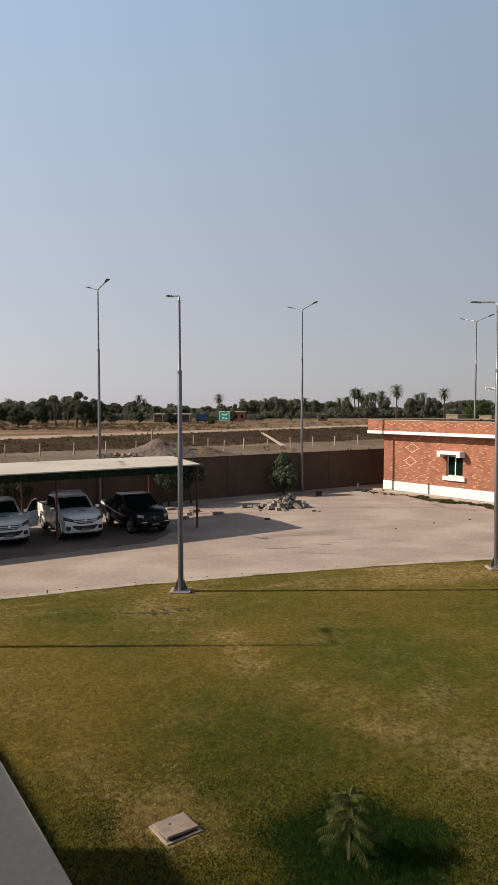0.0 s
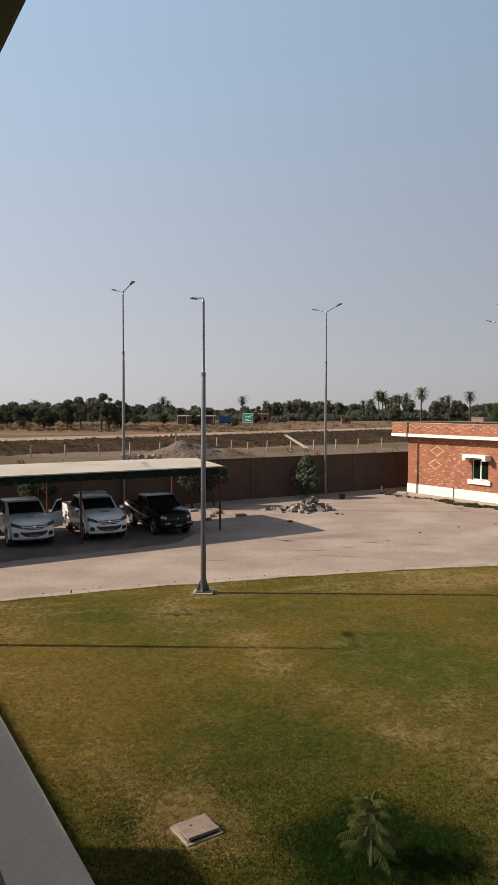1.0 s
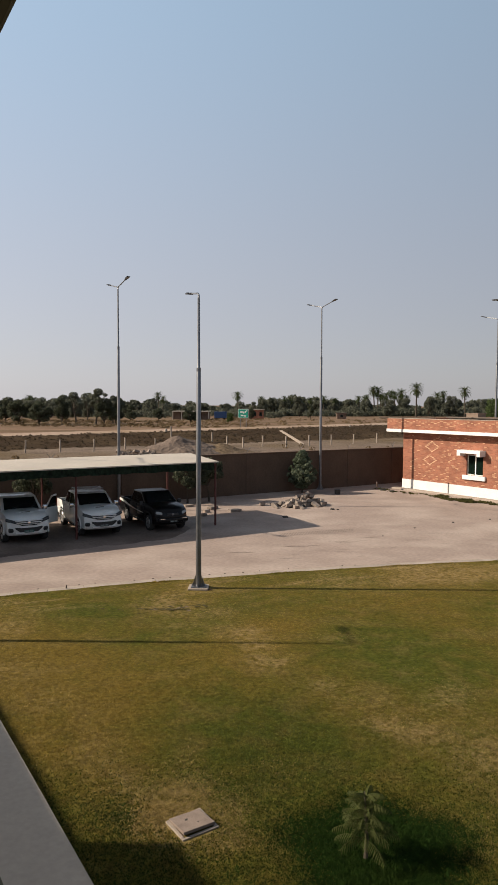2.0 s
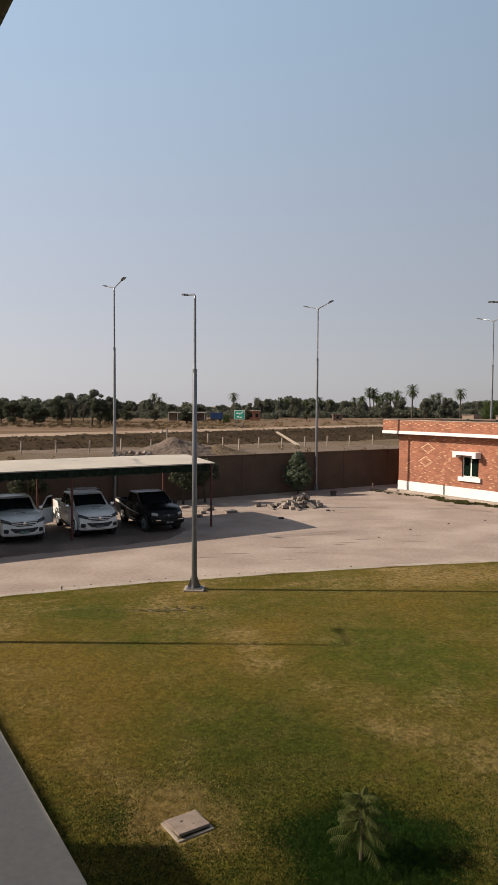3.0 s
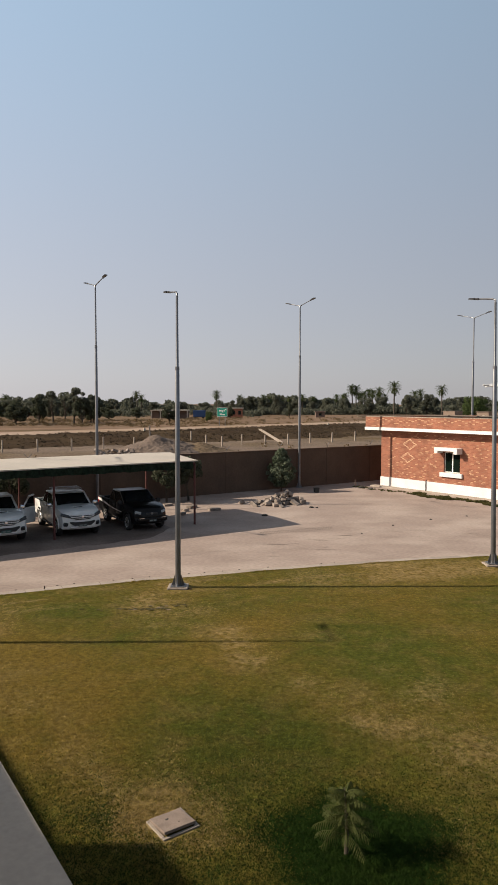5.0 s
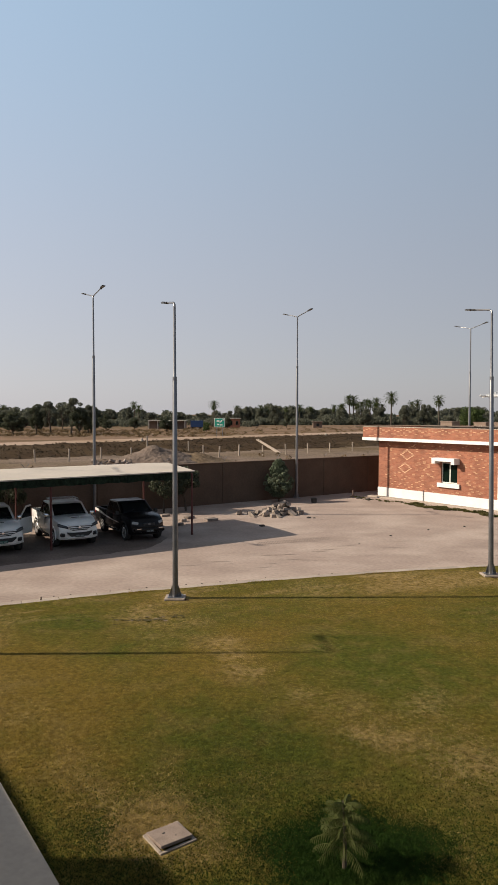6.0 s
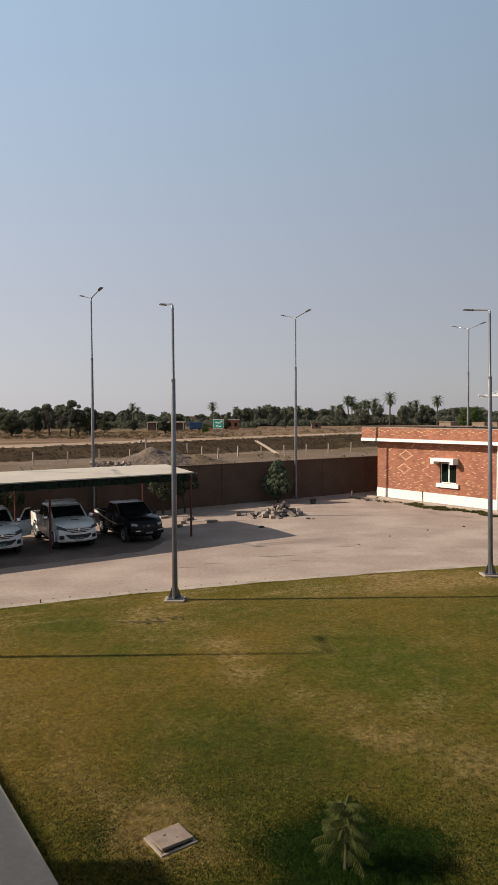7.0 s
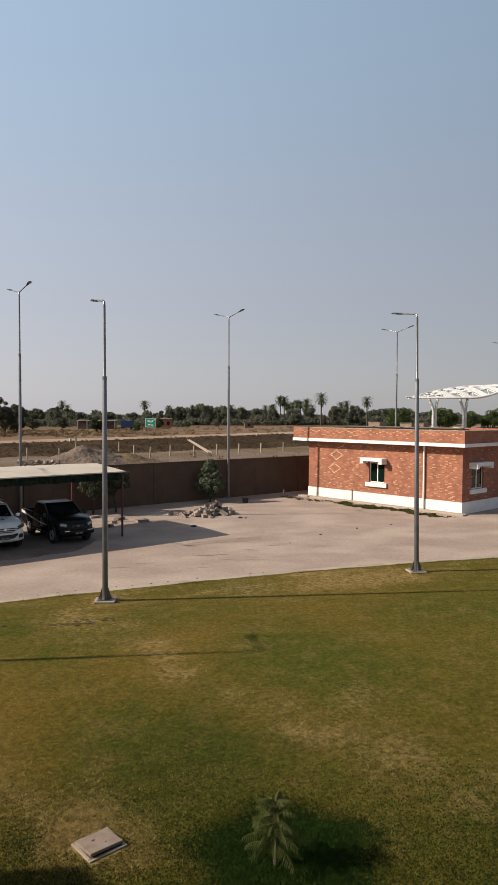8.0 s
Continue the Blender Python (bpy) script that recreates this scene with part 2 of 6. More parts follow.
def terrain():
    xs = sorted(set([-2600, -1500, -800, -400, -250] + list(np.arange(-160, 160.1, 1.25).tolist()) + [250, 400, 800, 1500, 2600]))
    ys = sorted(set([-2600, -800, -200, -60] + list(np.arange(-10, 40, 10.0).tolist()) + list(np.arange(40, 175, 1.25).tolist()) + list(np.arange(175, 420, 12.0).tolist()) + [600, 1000, 1600, 2600]))
    vs = [(x, y, bank(x, y)) for y in ys for x in xs]
    w = len(xs)
    fs = [(j * w + i, j * w + i + 1, (j + 1) * w + i + 1, (j + 1) * w + i) for j in range(len(ys) - 1) for i in range(w - 1)]
    me = bpy.data.meshes.new("ground")
    me.from_pydata(vs, [], fs)
    me.materials.append(M_EARTH)
    me.materials.append(M_FIELD)
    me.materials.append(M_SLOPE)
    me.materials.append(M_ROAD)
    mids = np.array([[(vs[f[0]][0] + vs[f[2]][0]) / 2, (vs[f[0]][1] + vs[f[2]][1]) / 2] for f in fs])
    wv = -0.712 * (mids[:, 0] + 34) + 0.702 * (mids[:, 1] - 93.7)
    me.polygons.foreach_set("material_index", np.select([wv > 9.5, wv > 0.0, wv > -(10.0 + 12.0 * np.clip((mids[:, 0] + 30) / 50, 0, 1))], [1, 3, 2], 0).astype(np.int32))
    me.polygons.foreach_set("use_smooth", np.ones(len(fs), dtype=bool))
    return tagged(new("ground", me), "dry brown earth and bare fields reaching the horizon", "ground", kind="structure")


terrain()

# Lawn edge: a wide curve.
KERB = [(-17.0, 14.0), (-12.0, 17.4), (-8.0, 19.5), (-4.6, 21.03), (-1.56, 22.1), (2.4, 23.38), (6.9, 24.6), (12.06, 25.65), (18, 26.6), (26, 27.3), (36, 27.5)]


def kerb_curve(step):
    pts = [Vector((*p, 0)) for p in KERB]
    out = []
    for i in range(len(pts) - 1):
        p0, p1, p2, p3 = pts[max(i - 1, 0)], pts[i], pts[i + 1], pts[min(i + 2, len(pts) - 1)]
        k = max(2, int((p2 - p1).length / 0.1))
        for j in range(k):
            t = j / k
            out.append(0.5 * ((2 * p1) + (p2 - p0) * t + (2 * p0 - 5 * p1 + 4 * p2 - p3) * t * t + (3 * p1 - p0 - 3 * p2 + p3) * t ** 3))
    res, acc = [out[0]], 0
    for a, b in zip(out, out[1:]):
        acc += (b - a).length
        if acc >= step:
            res.append(b)
            acc = 0
    return res


CURVE = kerb_curve(0.5)
W_EDGE = 2.54   # walkway edge: distance from the eye, square to the camera's building
NB = Vector((0.834, 0.552, 0))
LB = Vector((-0.552, 0.834, 0))


def bpos(q, k, z=0.0):
    """A place by its distance q out from the camera's building front and k along it."""
    p = NB * q + LB * k
    return Vector((p.x, p.y, z))


# dry places in the lawn: x, y, reach, strength
DRY_SPOTS = ((2.2, 21.75, 1.0, 0.5), (5.3, 22.7, 1.1, 1.1), (7.3, 23.2, 0.9, 1.0), (6.3, 22.3, 0.5, 0.9), (8.3, 22.9, 0.5, 0.8), (4.1, 21.8, 0.5, 0.8), (-2.5, 18.8, 0.7, 0.7), (-3.1, 19.0, 0.6, 0.5), (-6.6, 16.9, 0.6, 0.8), (-1.35, 18.3, 0.5, 0.6),
             (-0.7, 16.8, 0.5, 0.6), (-0.25, 15.7, 0.35, 0.8), (0.1, 14.62, 0.28, 1.1), (0.38, 14.75, 0.2, 1.0), (-0.15, 14.9, 0.2, 0.8), (-0.3, 16.7, 0.3, 0.8), (1.15, 13.55, 0.3, 0.8), (2.2, 11.72, 0.28, 0.9), (2.62, 11.6, 0.22, 0.9), (1.65, 12.8, 0.6, 0.3), (2.5, 11.85, 0.5, 0.3), (3.5, 11.0, 0.4, 0.5), (3.92, 10.74, 0.26, 0.9), (4.2, 9.3, 0.35, 0.6), (5.0, 10.0, 0.4, 0.5),
             (-2.95, 11.0, 0.45, 0.45), (-4.3, 12.6, 0.6, 0.4), (-5.5, 14.0, 0.7, 0.4), (-2.4, 10.2, 0.4, 0.4), (-1.55, 9.2, 0.36, 1.5), (-1.62, 8.85, 0.25, 1.3), (-1.2, 9.4, 0.3, 1.3), (-1.2, 8.62, 0.3, 1.2), (-0.58, 9.1, 0.28, 1.3), (-0.5, 8.6, 0.22, 1.0), (-2.05, 9.75, 0.3, 0.5), (2.6, 8.6, 0.35, 0.4), (-2.0, 21.0, 0.8, 0.5))


def kerb_y(x):
    return float(np.interp(x, [p.x for p in CURVE], [p.y for p in CURVE]))


def dryness(x, y):
    """How dry the lawn is at a place, 0 to 1."""
    wob = 0.25 * noise.noise(Vector((x * 1.7, y * 1.7, 2.0)))
    s = max(0.0, 0.9 * noise.noise(Vector((x * 0.4, y * 0.4, 1.3))) + 0.5 * noise.noise(Vector((x * 1.2, y * 1.2, 4.0))) - 0.22)
    d = kerb_y(x) - y                        # raked dry streaks near the kerb
    if 0.1 < d < 3.0:
        s += 1.7 * max(0.0, noise.noise(Vector((x * 0.55, d * 2.6, 8.0))) - 0.08 + 0.35 * noise.noise(Vector((x * 2.0, d * 6.0, 9.0)))) * min(1.0, (3.0 - d) / 1.5)
    for cx, cy, r, k in DRY_SPOTS:
        s += k * math.exp(-((x - cx + wob) ** 2 + 0.8 * (y - cy - wob) ** 2) / (r * r))
    return min(0.85, 0.8 * s)


# parched (+) and green (-) stretches of the lawn: x, y, reach, strength
TONES = ((-3.7, 12.9, 2.2, 0.6), (-5.6, 14.2, 1.8, 0.35), (-6.6, 17.2, 1.6, 0.3), (-5.3, 15.3, 1.5, 0.35), (-3.1, 10.9, 1.0, 0.4), (-2.1, 10.0, 0.8, 0.35), (-0.1, 15.6, 1.3, 0.4), (0.2, 17.2, 1.3, 0.4), (4.6, 18.4, 2.2, 0.3), (1.4, 13.2, 1.0, 0.05), (2.9, 11.2, 1.1, 0.1), (4.3, 9.2, 1.9, -0.22),
         (5.0, 22.5, 2.5, 0.5), (-2.5, 20.4, 1.5, 0.35), (-4.6, 18.3, 1.5, -0.4), (-1.2, 11.6, 1.4, -0.35), (2.4, 16.0, 1.8, -0.4), (4.2, 14.6, 1.5, -0.3), (-0.5, 9.9, 1.0, -0.2), (0.9, 11.2, 1.2, -0.35), (-1.3, 9.0, 0.7, 0.4), (7.5, 22.9, 1.6, 0.3), (-2.2, 16.6, 1.0, -0.15), (6.5, 19.0, 2.0, -0.22), (9.0, 20.0, 3.0, -0.15), (2.6, 22.3, 0.9, -0.35))


def tone_at(x, y):
    """How parched the lawn is, for arrays of places, 0 to 1."""
    s = np.full(np.shape(x), 0.46)
    for cx, cy, r, k in TONES:
        s = s + k * np.exp(-((x - cx) ** 2 + (y - cy) ** 2) / (r * r))
    return np.clip(s, 0.0, 1.0)


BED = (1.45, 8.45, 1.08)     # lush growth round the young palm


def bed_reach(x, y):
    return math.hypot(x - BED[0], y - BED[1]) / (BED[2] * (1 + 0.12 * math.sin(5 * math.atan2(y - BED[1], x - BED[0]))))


def lawn():
    xs = np.arange(-12.0, 36.01, 0.2)
    vs, fs, dry, lush, prev = [], [], [], [], None
    kx, ky = [p.x for p in CURVE], [p.y for p in CURVE]
    rows = 120
    for x in xs:
        y0 = (W_EDGE - NB.x * x) / NB.y
        y1 = float(np.interp(x, kx, ky))
        if y1 - y0 < 0.02:
            continue
        y0 = max(y0, -30.0)
        base = len(vs)
        for k in range(rows + 1):
            y = y0 if k == 0 else max(y0, 5.0) + (y1 - max(y0, 5.0)) * k / rows
            vs.append((float(x), y, 0.03))
            dry.append(dryness(x, y) if y > 4 and x < 16 else 0.2)
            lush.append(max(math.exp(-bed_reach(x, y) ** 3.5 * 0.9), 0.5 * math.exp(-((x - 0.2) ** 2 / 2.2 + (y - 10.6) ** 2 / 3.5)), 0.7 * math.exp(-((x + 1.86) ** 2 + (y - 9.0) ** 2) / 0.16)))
        if prev is not None:
            fs.extend((prev + k, base + k, base + k + 1, prev + k + 1) for k in range(rows))
        prev = base
    me = bpy.data.meshes.new("lawn")
    me.from_pydata(vs, [], fs)
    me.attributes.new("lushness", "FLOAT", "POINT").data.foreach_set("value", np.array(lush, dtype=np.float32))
    me.attributes.new("dryness", "FLOAT", "POINT").data.foreach_set("value", np.array(dry, dtype=np.float32))
    co = np.array(vs)
    me.attributes.new("tone", "FLOAT", "POINT").data.foreach_set("value", tone_at(co[:, 0], co[:, 1]).astype(np.float32))
    me.materials.append(M_LAWN)
    return tagged(new("lawn", me), "mown lawn of green and straw-yellow grass", "lawn", kind="structure")


lawn()

bm = bmesh.new()
box(bm, -60, -0.2, -0.4, 60, 34, 0.0, site(*WALL_AT) @ pose(0, -34, 0))
structure("yard", bm, M_YARD, "dusty pale concrete yard", "yard")

bm = bmesh.new()
P = [bpos(-9, -30), bpos(W_EDGE, -30), bpos(W_EDGE, 26), bpos(-9, 26)]
vb = [bm.verts.new((p.x, p.y, -0.1)) for p in P]
vt = [bm.verts.new((p.x, p.y, 0.13)) for p in P]
bm.faces.new(vt)
for i in range(4):
    bm.faces.new((vb[i], vb[(i + 1) % 4], vt[(i + 1) % 4], vt[i]))
bmesh.ops.recalc_face_normals(bm, faces=bm.faces)
structure("walkway", bm, M_WALK, "smooth grey concrete walkway raised above the lawn", "walkway")


# ---- boundary wall ----
def boundary_wall():
    root = tagged(thing("boundary_wall", "tall brown rendered compound wall with piers and coping", "wall"), kind="structure")
    root.matrix_world = site(*WALL_AT)
    part("wall_panel", boxed(-45, -0.11, -0.1, 60, 0.11, 2.54), M_WALL, root)
    part("coping", boxed(-45, -0.16, 2.543, 60, 0.16, 2.61, bevel=0.015), M_WALL, root)
    bm_p = boxed(-0.2, -0.145, -0.1, 0.2, 0.145, 2.535, bevel=0.012)
    me = mesh("pier", bm_p, M_WALL)
    rod = mesh("wire_bracket", tube(tubed([(0, 0, 2.58), (0, 0, 2.74), (-0.2, 0, 2.98)], 0.011, 6), [(0, 0, 2.74), (0.2, 0, 2.98)], 0.011, 6), M_STEEL)
    for i in range(-11, 14):
        for q, nm in ((me, "pier"), (rod, "wire_bracket")):
            ob = new(nm, q)
            ob.parent = root
            ob.location = (i * 4.15 + 2.62, 0, 0)
    return root


boundary_wall()


# ---- brick building ----
M_BRICK = bpy.data.materials.new("red_brick")
M_BRICK.use_nodes = True


def brick_nodes(m, a, b, mortar):
    n, l = m.node_tree.nodes, m.node_tree.links
    bs = n["Principled BSDF"]
    tc = n.new("ShaderNodeTexCoord")
    sep = n.new("ShaderNodeSeparateXYZ")
    l.new(tc.outputs["Object"], sep.inputs[0])
    add = n.new("ShaderNodeMath")
    l.new(sep.outputs[0], add.inputs[0])
    l.new(sep.outputs[1], add.inputs[1])
    com = n.new("ShaderNodeCombineXYZ")
    l.new(add.outputs[0], com.inputs[0])
    l.new(sep.outputs[2], com.inputs[1])
    br = n.new("ShaderNodeTexBrick")
    br.inputs["Scale"].default_value = 1.0
    br.inputs["Brick Width"].default_value = 0.235
    br.inputs["Row Height"].default_value = 0.08
    br.inputs["Mortar Size"].default_value = 0.006
    br.inputs["Color1"].default_value = (*a, 1)
    br.inputs["Color2"].default_value = (*b, 1)
    br.inputs["Mortar"].default_value = (*mortar, 1)
    l.new(com.outputs[0], br.inputs["Vector"])
    no = n.new("ShaderNodeTexNoise")
    no.inputs["Scale"].default_value = 1.4
    no.inputs["Detail"].default_value = 8
    l.new(tc.outputs["Object"], no.inputs["Vector"])
    vr = n.new("ShaderNodeMapRange")
    vr.inputs[1].default_value, vr.inputs[2].default_value = 0.3, 0.7
    vr.inputs[3].default_value, vr.inputs[4].default_value = 0.78, 1.2
    l.new(no.outputs["Fac"], vr.inputs[0])
    hs = n.new("ShaderNodeHueSaturation")
    l.new(br.outputs["Color"], hs.inputs["Color"])
    l.new(vr.outputs[0], hs.inputs["Value"])
    l.new(hs.outputs[0], bs.inputs["Base Color"])
    bs.inputs["Roughness"].default_value = 0.9
    bp = n.new("ShaderNodeBump")
    bp.inputs["Strength"].default_value = 0.5
    bp.inputs["Distance"].default_value = 0.006
    bp.invert = True
    l.new(br.outputs["Fac"], bp.inputs["Height"])
    l.new(bp.outputs[0], bs.inputs["Normal"])


brick_nodes(M_BRICK, (0.295, 0.117, 0.068), (0.215, 0.077, 0.046), (0.26, 0.13, 0.087))
M_PATTERN = mat("pattern_brick", (0.56, 0.37, 0.24), (0.48, 0.29, 0.18), 3.0, 0.9, bump=0.2, fine=0.12, per_piece=0.1)
M_PALE = mat("pale_brick", (0.46, 0.275, 0.17), (0.385, 0.21, 0.122), 3.0, 0.9, bump=0.2, fine=0.12, per_piece=0.15)
M_GLASS = glass_mat("dark_glass", (0.005, 0.011, 0.008), 0.12)
M_GLASS.node_tree.nodes["Principled BSDF"].inputs["Specular IOR Level"].default_value = 0.3
M_ALU = mat("white_aluminium", (0.74, 0.73, 0.70), (0.66, 0.65, 0.62), 4, 0.45, fine=0.05)
M_ROOF = mat("roof_membrane", (0.30, 0.26, 0.21), (0.22, 0.18, 0.15), 0.8, 0.9, bump=0.2, c=(0.42, 0.37, 0.31), cscale=0.4)
M_LAMP = mat("lamp_head", (0.035, 0.035, 0.04), (0.025, 0.025, 0.03), 6, 0.5, 0.3, fine=0.1)
BL, BD = 11.7, 9.0      # facade length, depth


def wall_with_holes(length, height, thick, holes, z0=0.0):
    """A wall along x from 0 to length, y 0 to thick inward, with rectangular openings (x0, z0, x1, z1)."""
    bm = bmesh.new()
    xs = sorted({0.0, length, *[h[0] for h in holes], *[h[2] for h in holes]})
    zs = sorted({z0, height, *[h[1] for h in holes], *[h[3] for h in holes]})
    for i in range(len(xs) - 1):
        for j in range(len(zs) - 1):
            cx, cz = (xs[i] + xs[i + 1]) / 2, (zs[j] + zs[j + 1]) / 2
            if any(h[0] < cx < h[2] and h[1] < cz < h[3] for h in holes):
                continue
            box(bm, xs[i], 0, zs[j], xs[i + 1], thick, zs[j + 1])
    bmesh.ops.remove_doubles(bm, verts=bm.verts, dist=0.0005)
    seen = {}
    for f in bm.faces:
        seen.setdefault(tuple(round(c, 3) for c in f.calc_center_median()), []).append(f)
    bmesh.ops.delete(bm, geom=[f for fs in seen.values() if len(fs) > 1 for f in fs], context="FACES")
    bmesh.ops.recalc_face_normals(bm, faces=bm.faces)
    return bm


def window_unit(parent, x0, z0, x1, z1, m):
    """Sliding window with white frame, two panes, sill and hood, on a wall whose outside is -y."""
    win = new("window")
    win.parent = parent
    win.matrix_basis = m
    w = 0.06
    bmf = bmesh.new()
    box(bmf, x0, 0.10, z0, x0 + w, 0.16, z1)
    box(bmf, x1 - w, 0.10, z0, x1, 0.16, z1)
    box(bmf, x0 + w, 0.10, z0, x1 - w, 0.16, z0 + w)
    box(bmf, x0 + w, 0.10, z1 - w, x1 - w, 0.16, z1)
    part("frame", bmf, M_ALU, win, "white aluminium window frame")
    mid = (x0 + x1) / 2
    part("mullion", boxed(mid - 0.035, 0.09, z0 + w, mid + 0.035, 0.15, z1 - w), M_ALU, win)
    part("pane", boxed(x0 + w, 0.125, z0 + w, mid - 0.035, 0.135, z1 - w), M_GLASS, win, "dark green-tinted glass pane")
    part("pane", boxed(mid + 0.035, 0.115, z0 + w, x1 - w, 0.125, z1 - w), M_GLASS, win, "dark green-tinted glass pane")
    part("sill", boxed(x0 - 0.22, -0.13, z0 - 0.27, x1 + 0.22, 0.09, z0 - 0.003, bevel=0.012), M_WHITE, win)
    h = bmesh.new()
    a, b, t = x0 - 0.34, x1 + 0.16, z1 + 0.29
    box(h, a, -0.55, t - 0.20, b, -0.002, t, bevel=0.012)
    box(h, a, -0.55, t - 0.36, a + 0.26, -0.002, t - 0.2, bevel=0.012)
    box(h, b - 0.26, -0.55, t - 0.36, b, -0.002, t - 0.2, bevel=0.012)
    part("hood", h, M_WHITE, win, "white concrete sun hood")
    return win


def brick_building():
    root = thing("brick_building", "single-storey red brick building with white base and fascia", "building")
    root.matrix_world = pose(16.37, 37.34, 0, 0, 0, 37.0)
    # facade: along local y at x = 0; side: along local x at y = 0
    fm = pose(0, BL, 0, 0, 0, -90)      # runs from the far corner (0) to the near one
    h1 = (BL - 6.55, 1.38, BL - 5.36, 2.66)
    h2 = (1.05, 1.38, 2.45, 2.66)

    def placed(bm, m):
        bmesh.ops.transform(bm, matrix=m, verts=bm.verts)
        return bm

    walls = {}
    for nm, length, hole, m in (("facade_wall", BL, [h1], fm), ("side_wall", BD, [h2], pose(0, 0, 0))):
        inset = 0.0 if nm == "facade_wall" else 0.25
        bmw = wall_with_holes(length, 3.88, 0.24, hole, 0.69)
        if inset:
            bmw.free()
            bmw = wall_with_holes(length - inset, 3.88, 0.24, [(hole[0][0] - inset, hole[0][1], hole[0][2] - inset, hole[0][3])], 0.69)
            m = m @ pose(inset, 0, 0)
        walls[nm] = part(nm, placed(bmw, m), M_BRICK, root)
    part("back_wall", boxed(BD - 0.24, 0.25, 0.0, BD, BL - 0.25, 3.88), M_BRICK, root)
    part("far_wall", boxed(0.25, BL - 0.24, 0.0, BD, BL, 3.88), M_BRICK, root)
    part("inner_lining", boxed(0.6, 0.6, 0.05, BD - 0.6, BL - 0.6, 0.1), M_ROOF, root)
    sk = bmesh.new()
    box(sk, -0.03, -0.03, -0.05, 0.2, BL + 0.03, 0.69)
    box(sk, 0.2, -0.03, -0.05, BD, 0.2, 0.688)
    part("skirting", sk, M_WHITE, root, "white painted base course")
    part("plinth", boxed(-0.55, -0.4, -0.1, -0.03, BL + 0.5, 0.09, bevel=0.02), M_KERB, root, "low concrete plinth")
    o = 0.62
    part("roof_slab", boxed(-o, -o * 0.75, 3.88, BD + o, BL + o + 0.36, 4.08), M_WHITE, root, "white painted roof fascia")
    pw = bmesh.new()
    e, f = o - 0.04, o * 0.75 - 0.04
    box(pw, -e, -f, 4.083, -e + 0.2, BL + e + 0.36, 4.78)
    box(pw, -e + 0.2, -f, 4.083, BD + e, -f + 0.2, 4.78)
    box(pw, -e + 0.2, BL + e + 0.16, 4.083, BD + e, BL + e + 0.36, 4.78)
    box(pw, BD + e - 0.2, -f + 0.2, 4.083, BD + e, BL + e + 0.16, 4.78)
    par = part("parapet", pw, M_BRICK, root, "red brick parapet with pale brick band")
    part("roof_deck", boxed(-e + 0.2, -f + 0.2, 4.09, BD + e - 0.2, BL + e + 0.16, 4.40), M_ROOF, root)
    cp = bmesh.new()
    box(cp, -e + 0.02, -f + 0.02, 4.783, -e + 0.26, BL + e + 0.36, 4.82)
    box(cp, -e + 0.26, -f + 0.02, 4.783, BD + e, -f + 0.26, 4.82)
    part("coping", cp, M_ROOF, root, "weathered parapet top")
    window_unit(root, *h1, fm)
    window_unit(root, *h2, pose(0, 0, 0))
    part("drain_pipe", tubed([(-0.09, 2.47, 3.88), (-0.09, 2.47, 0.16), (-0.2, 2.47, 0.12)], 0.06, 10), M_WHITE, root, "white drain pipe", True)
    part("outlet_pipe", tubed([(-0.07, 7.86, 0.0), (-0.07, 7.86, 0.72), (0.02, 7.86, 0.76)], 0.022, 8), M_LAMP, root, "thin dark outlet pipe")
    # pale bricks, one by one
    rnd = random.Random(4)
    me = mesh("brick", boxed(-0.115, -0.006, -0.03, 0.115, 0.006, 0.03), M_PALE)
    pat = mesh("brick", boxed(-0.078, -0.006, -0.028, 0.078, 0.006, 0.028), M_PATTERN)
    head = mesh("brick", boxed(-0.078, -0.006, -0.026, 0.078, 0.006, 0.026), M_PALE)
    slim = mesh("brick", boxed(-0.10, -0.006, -0.02, 0.10, 0.006, 0.02), M_PALE)
    used = set()

    def pale(parent, m, u, row, kind=me):
        k = (parent.name, round(u / 0.12), row)
        if any((parent.name, k[1] + d, row) in used for d in (-1, 0, 1)):
            return
        used.add(k)
        ob = new("brick", kind)
        ob.parent = parent
        ob.matrix_basis = m @ pose(u, 0, row * 0.08 + 0.04)

    def diamond(u, row, k):
        for i in range(-k, k + 1):
            j = k - abs(i)
            for s in ({j, -j}):
                pale(walls["facade_wall"], fm, u + s * 0.125, row + i, pat)

    diamond(BL - 9.25, 37, 4)
    diamond(BL - 9.42, 26, 4)
    count = 0
    while count < 290:
        u = rnd.uniform(0.7, BL - 0.25)
        row = rnd.randint(9, 46)
        if h1[0] - 0.5 < u < h1[2] + 0.5 and 0.95 < row * 0.08 < 3.1:
            continue
        if abs(u - (BL - 2.47)) < 0.2:
            continue
        u = round(u / 0.12) * 0.12
        if any((walls["facade_wall"].name, round(u / 0.12) + d, row) in used for d in (-3, -2, 2, 3)):
            continue
        if abs(u - (BL - 9.3)) < 0.75 and 22 < row < 41:
            continue
        pale(walls["facade_wall"], fm, u, row, rnd.choice([me, head, head, head, head, slim, slim]))
        count += 1
    pm = pose(-e, BL, 0, 0, 0, -90)
    u, i = -0.85, 0
    while u < BL + 0.45:                     # zigzag band under the parapet top
        pale(par, pm, u, 56 + (0, 1, 2, 1)[i % 4], head if rnd.random() < 0.7 else me)
        if i % 4 == 2 and rnd.random() < 0.6:
            pale(par, pm, u, 55, head)
        if rnd.random() < 0.35:
            pale(par, pm, u + rnd.uniform(-0.1, 0.1), rnd.choice([52, 53, 54]), slim)
        u += 0.25
        i += 1
    u = 0.5
